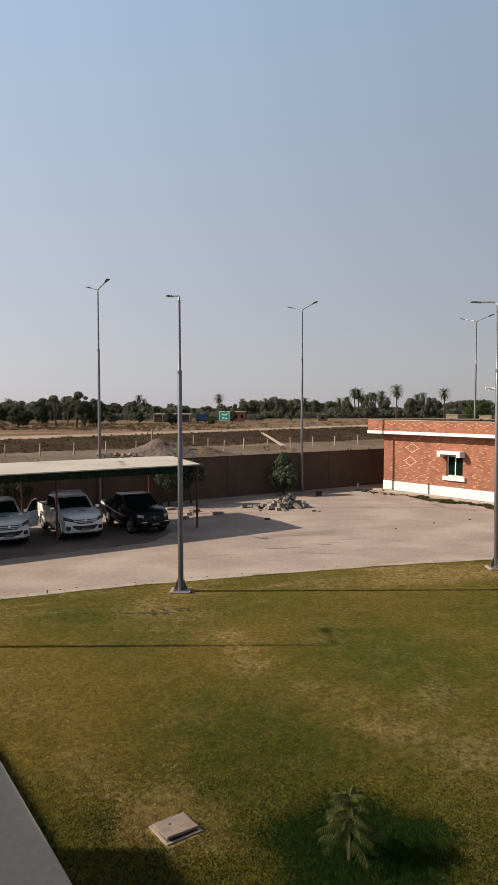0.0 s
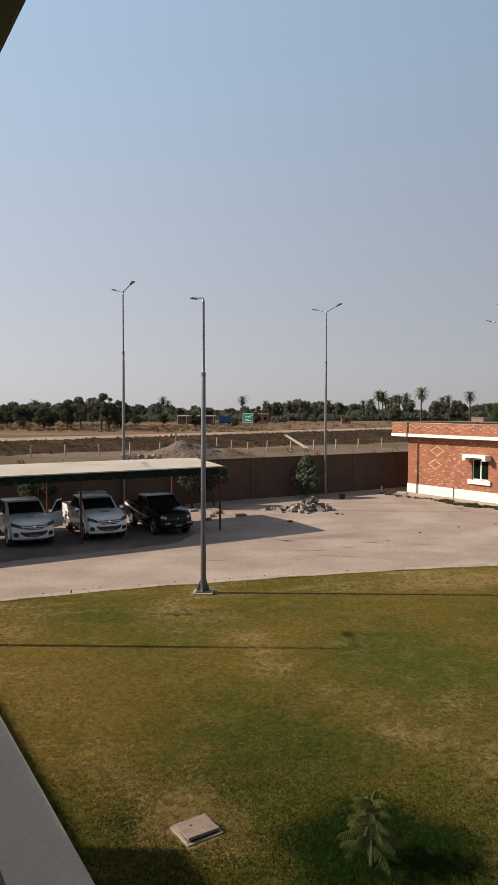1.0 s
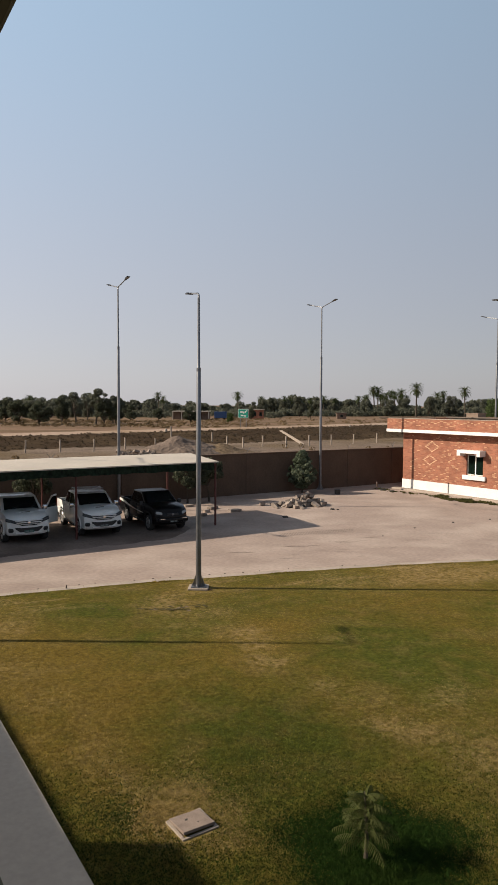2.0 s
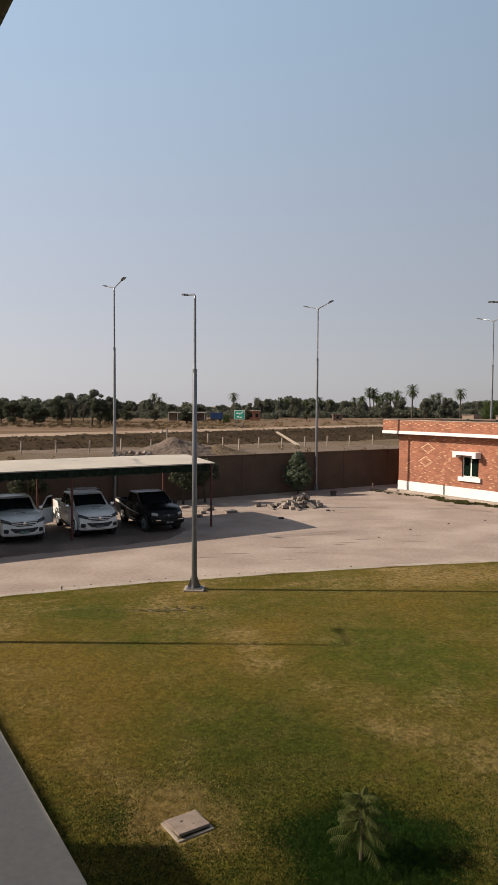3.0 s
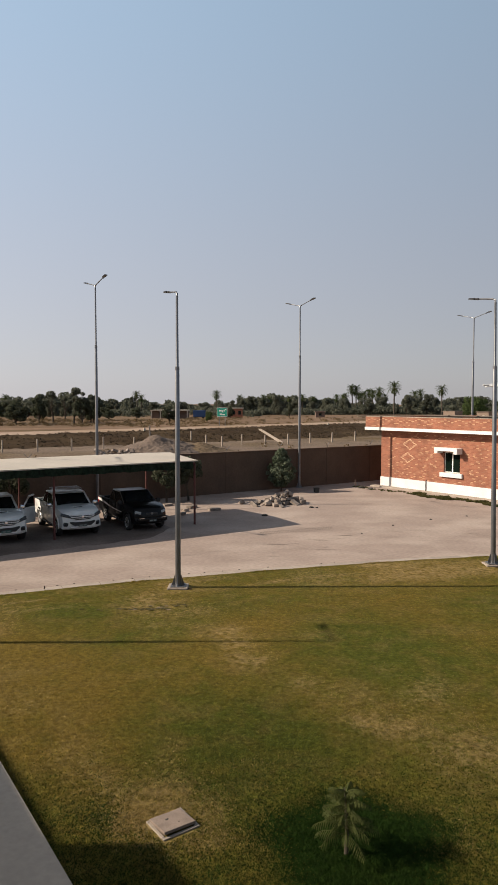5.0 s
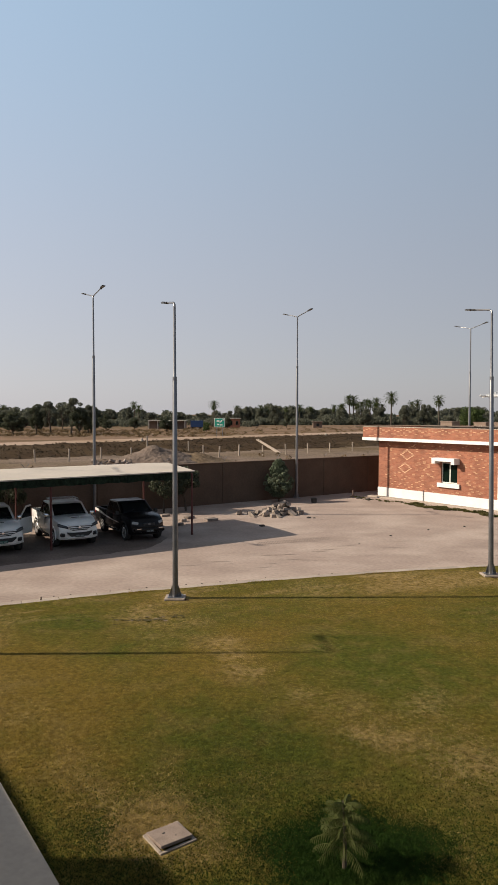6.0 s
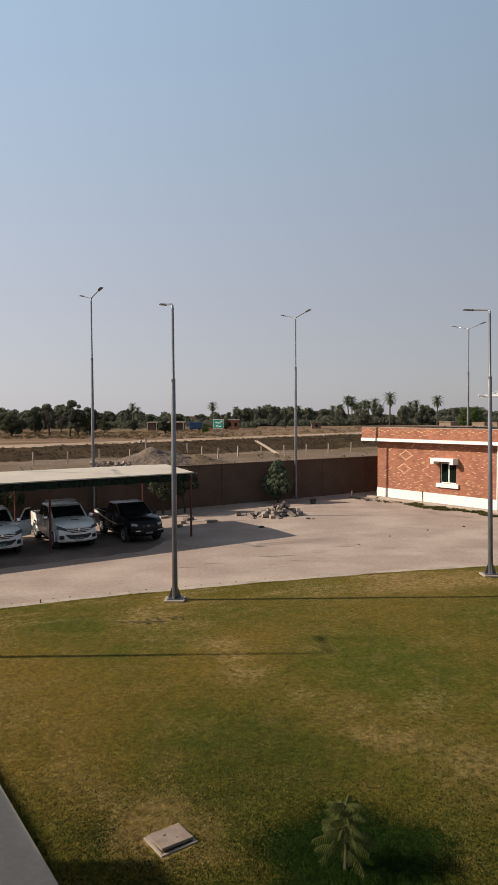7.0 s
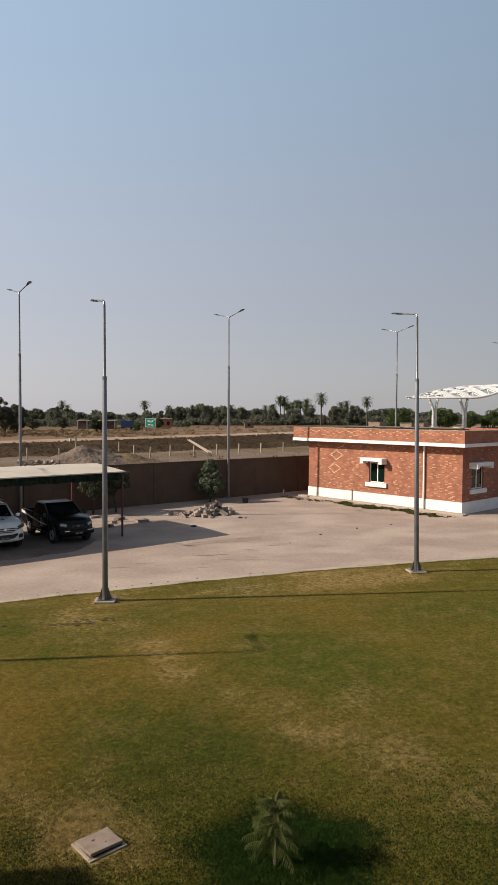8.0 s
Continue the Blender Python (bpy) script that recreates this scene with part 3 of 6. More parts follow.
    while u < BD:
        pale(par, pose(0, -f, 0), u, rnd.choice([55, 56, 57, 58]), head)
        u += rnd.uniform(0.3, 0.9)
    for q in range(26):
        pale(walls["side_wall"], pose(0, 0, 0), rnd.uniform(0.4, 4), rnd.randint(10, 46))
    return root


brick_building()


# ---- carport ----
M_SHEET = mat("pale_roof_sheet", (0.47, 0.415, 0.355), (0.40, 0.355, 0.305), 0.6, 0.7, bump=0.05, fine=0.05)
M_NET = mat("green_shade_net", (0.026, 0.052, 0.030), (0.008, 0.017, 0.011), 7.0, 0.9, bump=0.5, fine=0.4)
CP = (-2.31, 31.78)      # front right post


def carport():
    root = thing("carport", "long carport with pale sheet roof on thin red posts", "carport")
    root.matrix_world = site(*CP)
    x0, x1, d = -26.7, 0.08, 5.4
    # local y: away from the camera's building
    ze, zr = 2.98, 3.18
    bmr = bmesh.new()
    for (ya, za), (yb, zb) in (((-0.05, ze), (2.75, zr)), ((2.75, zr), (d + 0.15, ze))):
        a = [bmr.verts.new(p) for p in ((x0, ya, za), (x1, ya, za), (x1, yb, zb), (x0, yb, zb))]
        b = [bmr.verts.new((v.co.x, v.co.y, v.co.z + 0.05)) for v in a]
        bmr.faces.new(a[::-1])
        bmr.faces.new(b)
        for j in range(4):
            bmr.faces.new((a[j], a[(j + 1) % 4], b[(j + 1) % 4], b[j]))
    part("roof_sheet", bmr, M_SHEET, root, "pale cream roof sheet")
    # hanging green net below the eaves
    rnd = random.Random(8)
    bmn = bmesh.new()
    for y in (0.0,):
        prev = None
        for i in range(int((x1 - x0) / 0.15)):
            x = x0 + i * 0.15
            s = 0.32 + 0.015 * math.sin(i * 0.9) + rnd.uniform(-0.02, 0.02)
            q = [bmn.verts.new((x, y + 0.03 * math.sin(i * 1.7), ze - 0.005)), bmn.verts.new((x, y + 0.04 * math.sin(i * 1.3 + 1), ze - s))]
            if prev:
                bmn.faces.new((prev[0], q[0], q[1], prev[1]))
            prev = q
    bmesh.ops.solidify(bmn, geom=bmn.faces[:], thickness=0.012)
    part("net_valance", bmn, M_NET, root, "ragged dark green net valance")
    bmu = bmesh.new()
    for (ya, za), (yb, zb) in (((0.02, ze), (2.75, zr)), ((2.75, zr), (d + 0.1, ze))):
        a = [bmu.verts.new(p) for p in ((x0, ya, za - 0.03), (x1 - 0.03, ya, za - 0.03), (x1 - 0.03, yb, zb - 0.03), (x0, yb, zb - 0.03))]
        b = [bmu.verts.new((v.co.x, v.co.y, v.co.z + 0.015)) for v in a]
        bmu.faces.new(a[::-1])
        bmu.faces.new(b)
        for j in range(4):
            bmu.faces.new((a[j], a[(j + 1) % 4], b[(j + 1) % 4], b[j]))
    part("lining", bmu, M_NET, root, "dark green net lining under the roof")
    for y in (0.12, 2.75, d - 0.05):
        part("beam", boxed(x0, y - 0.03, ze - 0.14 + (0.17 if y == 2.75 else 0), x1 - 0.05, y + 0.03, ze - 0.055 + (0.17 if y == 2.75 else 0)), M_REDPOST, root)
    for i in range(5):
        for y in (0.12, d - 0.05):
            part("post", tubed([(-i * 6.66, y, -0.02), (-i * 6.66, y, ze - 0.1)], 0.05, 10), M_REDPOST, root, "thin dark red steel post", True)
        part("rafter", boxed(-i * 6.66 - 0.03, 0.12, ze - 0.12, -i * 6.66 + 0.03, d - 0.05, ze - 0.06), M_REDPOST, root)
    return root


carport()

# ---- street lamps ----
M_LENS = glass_mat("lamp_lens", (0.12, 0.12, 0.12), 0.2)


def lamp_head(parent, tip, direction):
    """Flat LED head at the end of an arm."""
    d = Vector(direction).normalized()
    q = d.to_track_quat("X", "Z").to_matrix().to_4x4()
    m = Matrix.Translation(tip) @ q
    b = bmesh.new()
    box(b, -0.10, -0.05, -0.035, 0.10, 0.05, 0.03, m, bevel=0.015)
    box(b, 0.08, -0.10, -0.022, 0.40, 0.10, 0.018, m, bevel=0.022)
    for k in range(4):
        box(b, 0.12 + k * 0.065, -0.085, 0.018, 0.135 + k * 0.065, 0.085, 0.032, m)
    h = part("lamp_head", b, M_LAMP, parent, "flat dark grey lamp head")
    part("lens", boxed(0.12, -0.08, -0.03, 0.37, 0.08, -0.0215, m=m), M_LENS, h, "pale lens")


def street_lamp(name, x, y, height, arms, base_z, label):
    root = thing(name, label, "street lamp", "street lamps")
    root.location = (x, y, base_z)
    up = 0.02 if height < 10 else 0.0      # where the upper length is sleeved in
    k = height / 9.2 if height < 10 else 1.05
    part("pole", tubed([(0, 0, 0.03), (0, 0, height * (0.725 + up)), (0, 0, height * (0.73 + up)), (0, 0, height - 0.12)], [0.090 * k, 0.068 * k, 0.048 * k, 0.038 * k], 14), M_STEEL, root, "tapered galvanised steel pole", True)
    part("collar", tubed([(0, 0, height * (0.718 + up)), (0, 0, height * (0.73 + up))], 0.070 * k, 14), M_STEEL, root, soft=True)
    part("base_plate", boxed(-0.22, -0.22, 0.0, 0.22, 0.22, 0.03, bevel=0.006), M_STEEL, root)
    for a in range(4):
        g = bmesh.new()
        prism(g, [(0.09, 0.03), (0.20, 0.03), (0.10, 0.34), (0.09, 0.34)], -0.008, 0.008, pose(0, 0, 0, 0, 0, 90 * a))
        part("gusset", g, M_STEEL, root)
        part("bolt", tubed([(0.17 * math.cos(radians(45 + 90 * a)), 0.17 * math.sin(radians(45 + 90 * a)), 0.03), (0.17 * math.cos(radians(45 + 90 * a)), 0.17 * math.sin(radians(45 + 90 * a)), 0.09)], 0.014, 6), M_STEEL, root)
    for dx, dy, rise in arms:
        d = Vector((dx, dy, 0))
        mid = Vector((0, 0, height)) + d * 0.12 + Vector((0, 0, rise * 0.1))
        tip = Vector((0, 0, height)) + d + Vector((0, 0, rise))
        part("arm", tubed([(0, 0, height - 0.16), (0, 0, height - 0.05), mid, tip], [0.034 * k, 0.032 * k, 0.03, 0.026], 10), M_STEEL, root, soft=True)
        lamp_head(root, tip, tip - mid)
    return root


LAWN_POLES = [(-2.06, 20.76), (8.72, 23.7), (-12.55, 15.8)]
for (x, y), tall, lean in zip(LAWN_POLES, (8.95, 9.21, 9.12), (0.0, -0.75, 0.0)):
    lamp = street_lamp("street_lamp", x, y, tall, [(-0.33, 0.88, 0.13)], 0.08, "tall galvanised street lamp with one arm on the lawn edge")
    lamp.rotation_euler = (0, radians(lean), 0)
    pad = thing("lamp_footing", "square concrete footing under a street lamp on the lawn", "footing", "lamp footings")
    pad.location = (x, y, 0)
    part("block", boxed(-0.31, -0.29, -0.1, 0.31, 0.29, 0.08, bevel=0.02), M_KERB, pad)
for x, y, tall in [(-8.27, 38.1, 12.15), (3.64, 45.9, 12.15), (17.55, 52.8, 12.25), (31.0, 61.2, 12.3), (-20, 30.2, 12.15)]:
    street_lamp("street_lamp", x, y, tall, [(0.64, -0.955, 0.26), (-0.64, 0.955, 0.26)], 0.0, "very tall two-armed street lamp beside the boundary wall")


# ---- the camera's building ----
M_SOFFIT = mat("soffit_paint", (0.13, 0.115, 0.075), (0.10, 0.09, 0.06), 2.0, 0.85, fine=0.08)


def host_building():
    root = tagged(thing("host_building", "two-storey building whose balcony overlooks the lawn", "building"), kind="structure")
    root.matrix_world = Matrix.Identity(4)

    def block(nm, q0, k0, z0, q1, k1, z1, m, bevel=0.0):
        bmb = boxed(q0, k0, z0, q1, k1, z1, bevel=bevel)
        bmesh.ops.transform(bmb, matrix=pose(0, 0, 0, 0, 0, math.degrees(math.atan2(NB.y, NB.x))), verts=bmb.verts)
        return part(nm, bmb, m, root)

    block("main_block", -16, 14.08, 0, -7.2, 40, 7.4, M_PLASTER)
    block("bay", -16, 4.0, 0, -6.15, 14.08, 7.4, M_PLASTER)
    block("back_block", -16, -26, 0, -6.0, 4.0, 7.4, M_PLASTER)
    block("balcony_floor", -6.0, -5, 3.95, 0.1, 3.9, 4.15, M_PLASTER)
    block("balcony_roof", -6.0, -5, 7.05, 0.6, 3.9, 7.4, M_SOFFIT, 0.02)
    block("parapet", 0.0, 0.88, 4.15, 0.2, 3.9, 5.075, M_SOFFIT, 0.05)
    block("pillar", -0.5, -4.9, 0.1, 0.1, -4.3, 7.05, M_PLASTER)
    block("pillar", -0.5, 3.3, 0.1, 0.0, 3.9, 7.05, M_PLASTER)
    return root


host_building()


# ---- pickups ----
def paint(name, col, rough, coat):
    m = mat(name, col, tuple(c * 0.9 for c in col), 2.5, rough, fine=0.04)
    b = m.node_tree.nodes["Principled BSDF"]
    b.inputs["Coat Weight"].default_value = coat
    b.inputs["Coat Roughness"].default_value = 0.08
    return m


M_CARWHITE = paint("silver_white_paint", (0.79, 0.79, 0.775), 0.4, 0.5)
M_CARBLACK = paint("black_paint", (0.006, 0.006, 0.007), 0.3, 0.2)
M_CARBLACK.node_tree.nodes["Principled BSDF"].inputs["Specular IOR Level"].default_value = 0.12
M_TYRE = mat("tyre_rubber", (0.022, 0.022, 0.022), (0.035, 0.033, 0.03), 8, 0.9, fine=0.2)
M_RIM = mat("alloy_rim", (0.62, 0.62, 0.63), (0.5, 0.5, 0.51), 8, 0.3, 0.7, fine=0.1)
M_TRIM = mat("black_plastic", (0.02, 0.02, 0.021), (0.03, 0.03, 0.03), 8, 0.6, fine=0.1)
M_CHROME = mat("chrome", (0.72, 0.72, 0.73), (0.65, 0.65, 0.66), 8, 0.15, 1.0, fine=0.03)
M_CARGLASS = glass_mat("car_glass", (0.012, 0.014, 0.016), 0.06)
M_HEADLAMP = glass_mat("headlamp_glass", (0.66, 0.68, 0.69), 0.12)
M_OLDLAMP = glass_mat("clouded_lamp_glass", (0.30, 0.31, 0.31), 0.2)
M_SMOKED = glass_mat("smoked_lamp_glass", (0.018, 0.02, 0.022), 0.25)
M_TAIL = glass_mat("tail_lamp_glass", (0.35, 0.02, 0.02), 0.15)
M_PLATE = mat("plate_green", (0.035, 0.11, 0.095), (0.03, 0.09, 0.08), 10, 0.5, fine=0.05)
M_PLATEBAR = mat("plate_pale", (0.20, 0.24, 0.23), (0.17, 0.20, 0.20), 10, 0.5, fine=0.05)
M_STRIPE = mat("silver_decal", (0.74, 0.74, 0.73), (0.62, 0.62, 0.61), 6, 0.35, 0.1, fine=0.05)
M_DARKPLATE = mat("plate_dark", (0.05, 0.055, 0.055), (0.035, 0.04, 0.04), 10, 0.5, fine=0.05)


def lathe(profile, seg, axis_y=0.0):
    """Turns (radius, y) round the y axis."""
    bm = bmesh.new()
    rings = [[bm.verts.new((r * math.cos(2 * math.pi * k / seg), y + axis_y, r * math.sin(2 * math.pi * k / seg))) for k in range(seg)] for r, y in profile]
    for a, b in zip(rings, rings[1:]):
        for k in range(seg):
            bm.faces.new((a[k], a[(k + 1) % seg], b[(k + 1) % seg], b[k]))
    bm.faces.new(rings[0])
    bm.faces.new(rings[-1][::-1])
    bmesh.ops.recalc_face_normals(bm, faces=bm.faces)
    return bm


WHEEL_R = 0.385
TYRE_ME = mesh("tyre", lathe([(0.25, -0.10), (0.33, -0.125), (0.37, -0.115), (0.385, -0.07), (0.385, 0.07), (0.37, 0.115), (0.33, 0.125), (0.25, 0.10)], 28), M_TYRE)
bm = lathe([(0.245, -0.08), (0.25, 0.105), (0.235, 0.118), (0.215, 0.108), (0.20, 0.03), (0.06, 0.03)], 24)
RIM_ME = mesh("rim", bm, M_RIM)
bm = bmesh.new()
for k in range(6):
    box(bm, 0.03, 0.05, -0.032, 0.225, 0.105, 0.032, pose(0, 0, 0, 0, 60 * k, 0))
SPOKE_ME = mesh("spokes", bm, M_RIM)
HUB_ME = mesh("hub_cap", lathe([(0.06, 0.04), (0.06, 0.11), (0.04, 0.122), (0.01, 0.125)], 16), M_TRIM)


def quad_panel(corners, u0, u1, v0, v1, thick=0.012, skew=(0, 0)):
    """A thin pane laid on a quad (bottom left, bottom right, top right, top left), between u and v."""
    a, b, c, d = [Vector(p) for p in corners]
    nrm = (b - a).cross(d - a).normalized()

    def at(u, v):
        return (a * (1 - u) + b * u) * (1 - v) + (d * (1 - u) + c * u) * v

    ps = [at(u0, v0), at(u1, v0), at(u1 + skew[1], v1), at(u0 + skew[0], v1)]
    bm = bmesh.new()
    lo = [bm.verts.new(p - nrm * 0.004) for p in ps]
    hi = [bm.verts.new(p + nrm * thick) for p in ps]
    bm.faces.new(lo[::-1])
    bm.faces.new(hi)
    for i in range(4):
        bm.faces.new((lo[i], lo[(i + 1) % 4], hi[(i + 1) % 4], hi[i]))
    return bm


def pickup(label, m, body_mat, modern=True, open_door=False, rack=False, scale=1.0):
    root = thing("pickup_truck", label, "pickup truck", "parked pickup trucks")
    root.matrix_world = m @ Matrix.Scale(scale, 4)
    W = 0.91
    arch = lambda cx: [(cx + 0.46 * math.cos(radians(a)), 0.42 + 0.46 * math.sin(radians(a))) for a in range(0, 181, 15)]
    out = [(2.42, 0.38)] + arch(1.54) + arch(-1.54) + [(-2.62, 0.52), (-2.66, 0.62), (-2.66, 0.80), (-1.06, 0.80), (-1.05, 1.18), (0.2, 1.21), (1.08, 1.25), (1.6, 1.215), (2.0, 1.165), (2.28, 1.105), (2.42, 1.03), (2.49, 0.93), (2.53, 0.80), (2.545, 0.68), (2.52, 0.50)]
    bmb = bmesh.new()
    ys = [-W, -0.8 * W, -0.55 * W, -0.25 * W, 0.25 * W, 0.55 * W, 0.8 * W, W]
    rows = [[bmb.verts.new((x, y, z)) for x, z in out] for y in ys]
    for a, b in zip(rows, rows[1:]):
        for i in range(len(out)):
            j = (i + 1) % len(out)
            bmb.faces.new((a[i], a[j], b[j], b[i]))
    bmb.faces.new(rows[0][::-1])
    bmb.faces.new(rows[-1])
    bmesh.ops.recalc_face_normals(bmb, faces=bmb.faces)
    for v in bmb.verts:
        x, y, z = v.co
        t = max(0.0, min(1.0, (x - 1.5) / 1.0))
        v.co.x -= 0.24 * t * abs(y / W) ** 2.6
        if z > 1.1:
            v.co.z += 0.05 * (1 - (y / W) ** 2)
        k = 1.0
        if x > 1.6:
            k -= 0.11 * min(1, (x - 1.6) / 0.95) ** 2
        if z > 1.0:
            k -= 0.05
        if z < 0.5:
            k -= 0.03
        v.co.y *= k
    caps = [f for f in bmb.faces if abs(f.normal.y) > 0.9]
    es = list({e for f in caps for e in f.edges if e.calc_length() > 0.02})
    bmesh.ops.bevel(bmb, geom=es, offset=0.035, segments=2, profile=0.6, affect="EDGES", clamp_overlap=True)
    part("body", bmb, body_mat, root, soft=True)
    # load bed
    for s in (-1, 1):
        part("bed_side", boxed(-2.64, s * 0.80, 0.79, -1.07, s * 0.905, 1.18, bevel=0.03), body_mat, root, soft=True)
        part("bed_rail", boxed(-2.6, s * 0.81, 1.182, -1.10, s * 0.90, 1.205), M_TRIM, root)
    part("tailgate", boxed(-2.69, -0.79, 0.72, -2.62, 0.79, 1.17, bevel=0.02), body_mat, root, soft=True)
    part("bulkhead", boxed(-1.13, -0.79, 0.81, -1.065, 0.79, 1.16), body_mat, root)
    part("bed_liner", boxed(-2.6, -0.79, 0.803, -1.14, 0.79, 0.83), M_TRIM, root)
    part("underbody", boxed(-2.5, -0.55, 0.34, 2.3, 0.55, 0.5), M_TRIM, root)
    part("rear_bumper", boxed(-2.82, -0.82, 0.52, -2.68, 0.82, 0.68, bevel=0.03), M_CHROME if modern else M_TRIM, root, soft=True)
    # cab
    hb, ht, zb, zt = 0.89, 0.76, 1.20, 1.78
    xf0, xf1, xr1, xr0 = 1.16, 0.26, -0.82, -1.04
    B = [(xf0, -hb + 0.05, zb), (xf0, hb - 0.05, zb), (xr0, hb, zb), (xr0, -hb, zb)]
    T = [(xf1, -ht + 0.02, zt - 0.03), (xf1, ht - 0.02, zt - 0.03), (xr1, ht, zt - 0.02), (xr1, -ht, zt - 0.02)]
    bmc = bmesh.new()
    vb = [bmc.verts.new(p) for p in B]
    vt = [bmc.verts.new(p) for p in T]
    for i in range(4):
        bmc.faces.new((vb[i], vb[(i + 1) % 4], vt[(i + 1) % 4], vt[i]))
    bmc.faces.new(vt)
    bmc.faces.new(vb[::-1])
    bmesh.ops.recalc_face_normals(bmc, faces=bmc.faces)
    bmesh.ops.bevel(bmc, geom=[e for e in bmc.edges if not all(v in vb for v in e.verts)], offset=0.06, segments=3, profile=0.6, affect="EDGES")
    part("cab", bmc, body_mat, root, soft=True)
    part("windscreen", quad_panel((B[0], B[1], T[1], T[0]), 0.07, 0.93, 0.12, 0.86), M_CARGLASS, root, "dark windscreen")
    part("rear_window", quad_panel((B[2], B[3], T[3], T[2]), 0.12, 0.88, 0.25, 0.85), M_CARGLASS, root, "dark rear window")
    for s in (-1, 1):
        q = (B[3], B[0], T[0], T[3]) if s < 0 else (B[1], B[2], T[2], T[1])
        if s < 0:
            part("side_window", quad_panel(q, 0.06, 0.40, 0.08, 0.88, skew=(0.03, 0)), M_CARGLASS, root, "dark side window")
            part("side_window", quad_panel(q, 0.44, 0.90, 0.08, 0.88, skew=(0, -0.04)), M_CARGLASS, root, "dark side window")
        else:
            part("side_window", quad_panel(q, 0.60, 0.94, 0.08, 0.88, skew=(0, -0.03)), M_CARGLASS, root, "dark side window")
            part("side_window", quad_panel(q, 0.10, 0.56, 0.08, 0.88, skew=(0.04, 0)), M_CARGLASS, root, "dark side window")
    # doors
    for s in (-1, 1):
        y0, y1 = (W - 0.055, W + 0.006) if s > 0 else (-W - 0.006, -W + 0.055)
        part("rear_door", boxed(-0.98, y0, 0.52, 0.0, y1, 1.14, bevel=0.02), body_mat, root, soft=True)
        if open_door and s > 0:
            dm = pose(0.98, W + 0.02, 0, 0, 0, -50)
            dd = bmesh.new()
            box(dd, -0.95, 0.0, 0.52, 0.0, 0.06, 1.16, dm, bevel=0.015)
            door = part("front_door", dd, body_mat, root, "front door standing open", True)
            part("window_frame", prism(bmesh.new(), [(-0.93, 1.16), (-0.02, 1.16), (-0.55, 1.72), (-0.88, 1.75), (-0.93, 1.70), (-0.87, 1.68), (-0.56, 1.65), (-0.16, 1.22), (-0.87, 1.22)], 0.0, 0.04, dm), body_mat, door)
            part("door_glass", prism(bmesh.new(), [(-0.87, 1.22), (-0.16, 1.22), (-0.56, 1.65), (-0.87, 1.68)], 0.012, 0.022, dm), M_CARGLASS, door)
            # Black panel in place of the unlit cab seen through the doorway.
            part("door_opening", boxed(0.03, y0 + 0.03, 0.56, 0.95, y1 - 0.002, 1.14), M_TRIM, root, "black panel standing for the unlit open doorway")
        else:
            d = part("front_door", boxed(0.03, y0, 0.52, 0.98, y1, 1.14, bevel=0.02), body_mat, root, soft=True)
            part("handle", boxed(0.10, y1 if s > 0 else y0 - 0.03, 0.98, 0.28, y1 + 0.03 if s > 0 else y0, 1.02, bevel=0.006), M_CHROME, d)
        part("mirror", boxed(0.80, s * 0.93, 1.17, 0.96, s * 1.12, 1.36, bevel=0.04), M_CHROME if modern else M_TRIM, root, soft=True)
        part("side_step", boxed(-0.95, s * 0.86, 0.36, 0.98, s * 0.97, 0.42, bevel=0.02), M_TRIM, root)
        # arches and wheels
        for cx in (1.54, -1.54):
            pts = [(cx + 0.475 * math.cos(radians(a)), s * 0.905, 0.42 + 0.475 * math.sin(radians(a))) for a in range(-5, 186, 10)]
            part("wheel_arch", tubed(pts, 0.03, 6), M_TRIM if not modern else body_mat, root, soft=True)
            wheel = part("wheel", lathe([(0.10, -0.09), (0.24, -0.09), (0.24, -0.07), (0.10, -0.07)], 12), M_TRIM, root)
            wheel.matrix_basis = pose(cx, s * 0.80, WHEEL_R, 0, 0, 0 if s > 0 else 180)
            for nm, me in (("tyre", TYRE_ME), ("rim", RIM_ME), ("spokes", SPOKE_ME), ("hub_cap", HUB_ME)):
                o = new(nm, me)
                o.parent = wheel
        # lamps
        lx = 2.36
        hl = bmesh.new()
        if modern:
            box(hl, -0.12, -0.26, -0.055, 0.07, 0.25, 0.055, bevel=0.025)
            for v in hl.verts:
                v.co.z += 0.22 * v.co.y * s + (0.03 if v.co.z > 0 and v.co.y * s > 0 else 0)
            bmesh.ops.transform(hl, matrix=pose(2.335, s * 0.63, 0.945, 0, -14, s * 26), verts=hl.verts)
        else:
            box(hl, -0.09, -0.17, -0.085, 0.085, 0.17, 0.07, pose(2.29, s * 0.62, 0.91, s * 10, -24, s * 30), bevel=0.055)
        part("headlamp", hl, M_SMOKED if modern else M_OLDLAMP, root, "clear angular headlamp" if modern else "large clear headlamp")
        if modern:
            part("lamp_insert", boxed(-0.02, -0.10, -0.016, 0.078, 0.07, 0.016, m=pose(2.335, s * 0.60, 0.945, s * 12, -14, s * 26)), M_HEADLAMP, root, "bright headlamp insert")
        part("fog_lamp_surround", boxed(-0.1, -0.10, -0.085, 0.055, 0.11, 0.085, m=pose(2.37, s * 0.69, 0.60, 0, 0, s * 24), bevel=0.045), M_TRIM, root)
        part("fog_lamp", lathe([(0.045, 0.0), (0.045, 0.02), (0.03, 0.03)], 12), M_SMOKED, root).matrix_basis = pose(2.425, s * 0.69, 0.61, 0, 0, -90 + s * 24)
        part("tail_lamp", boxed(-2.68, s * 0.78, 0.85, -2.60, s * 0.912, 1.15, bevel=0.015), M_TAIL, root, "red tail lamp")
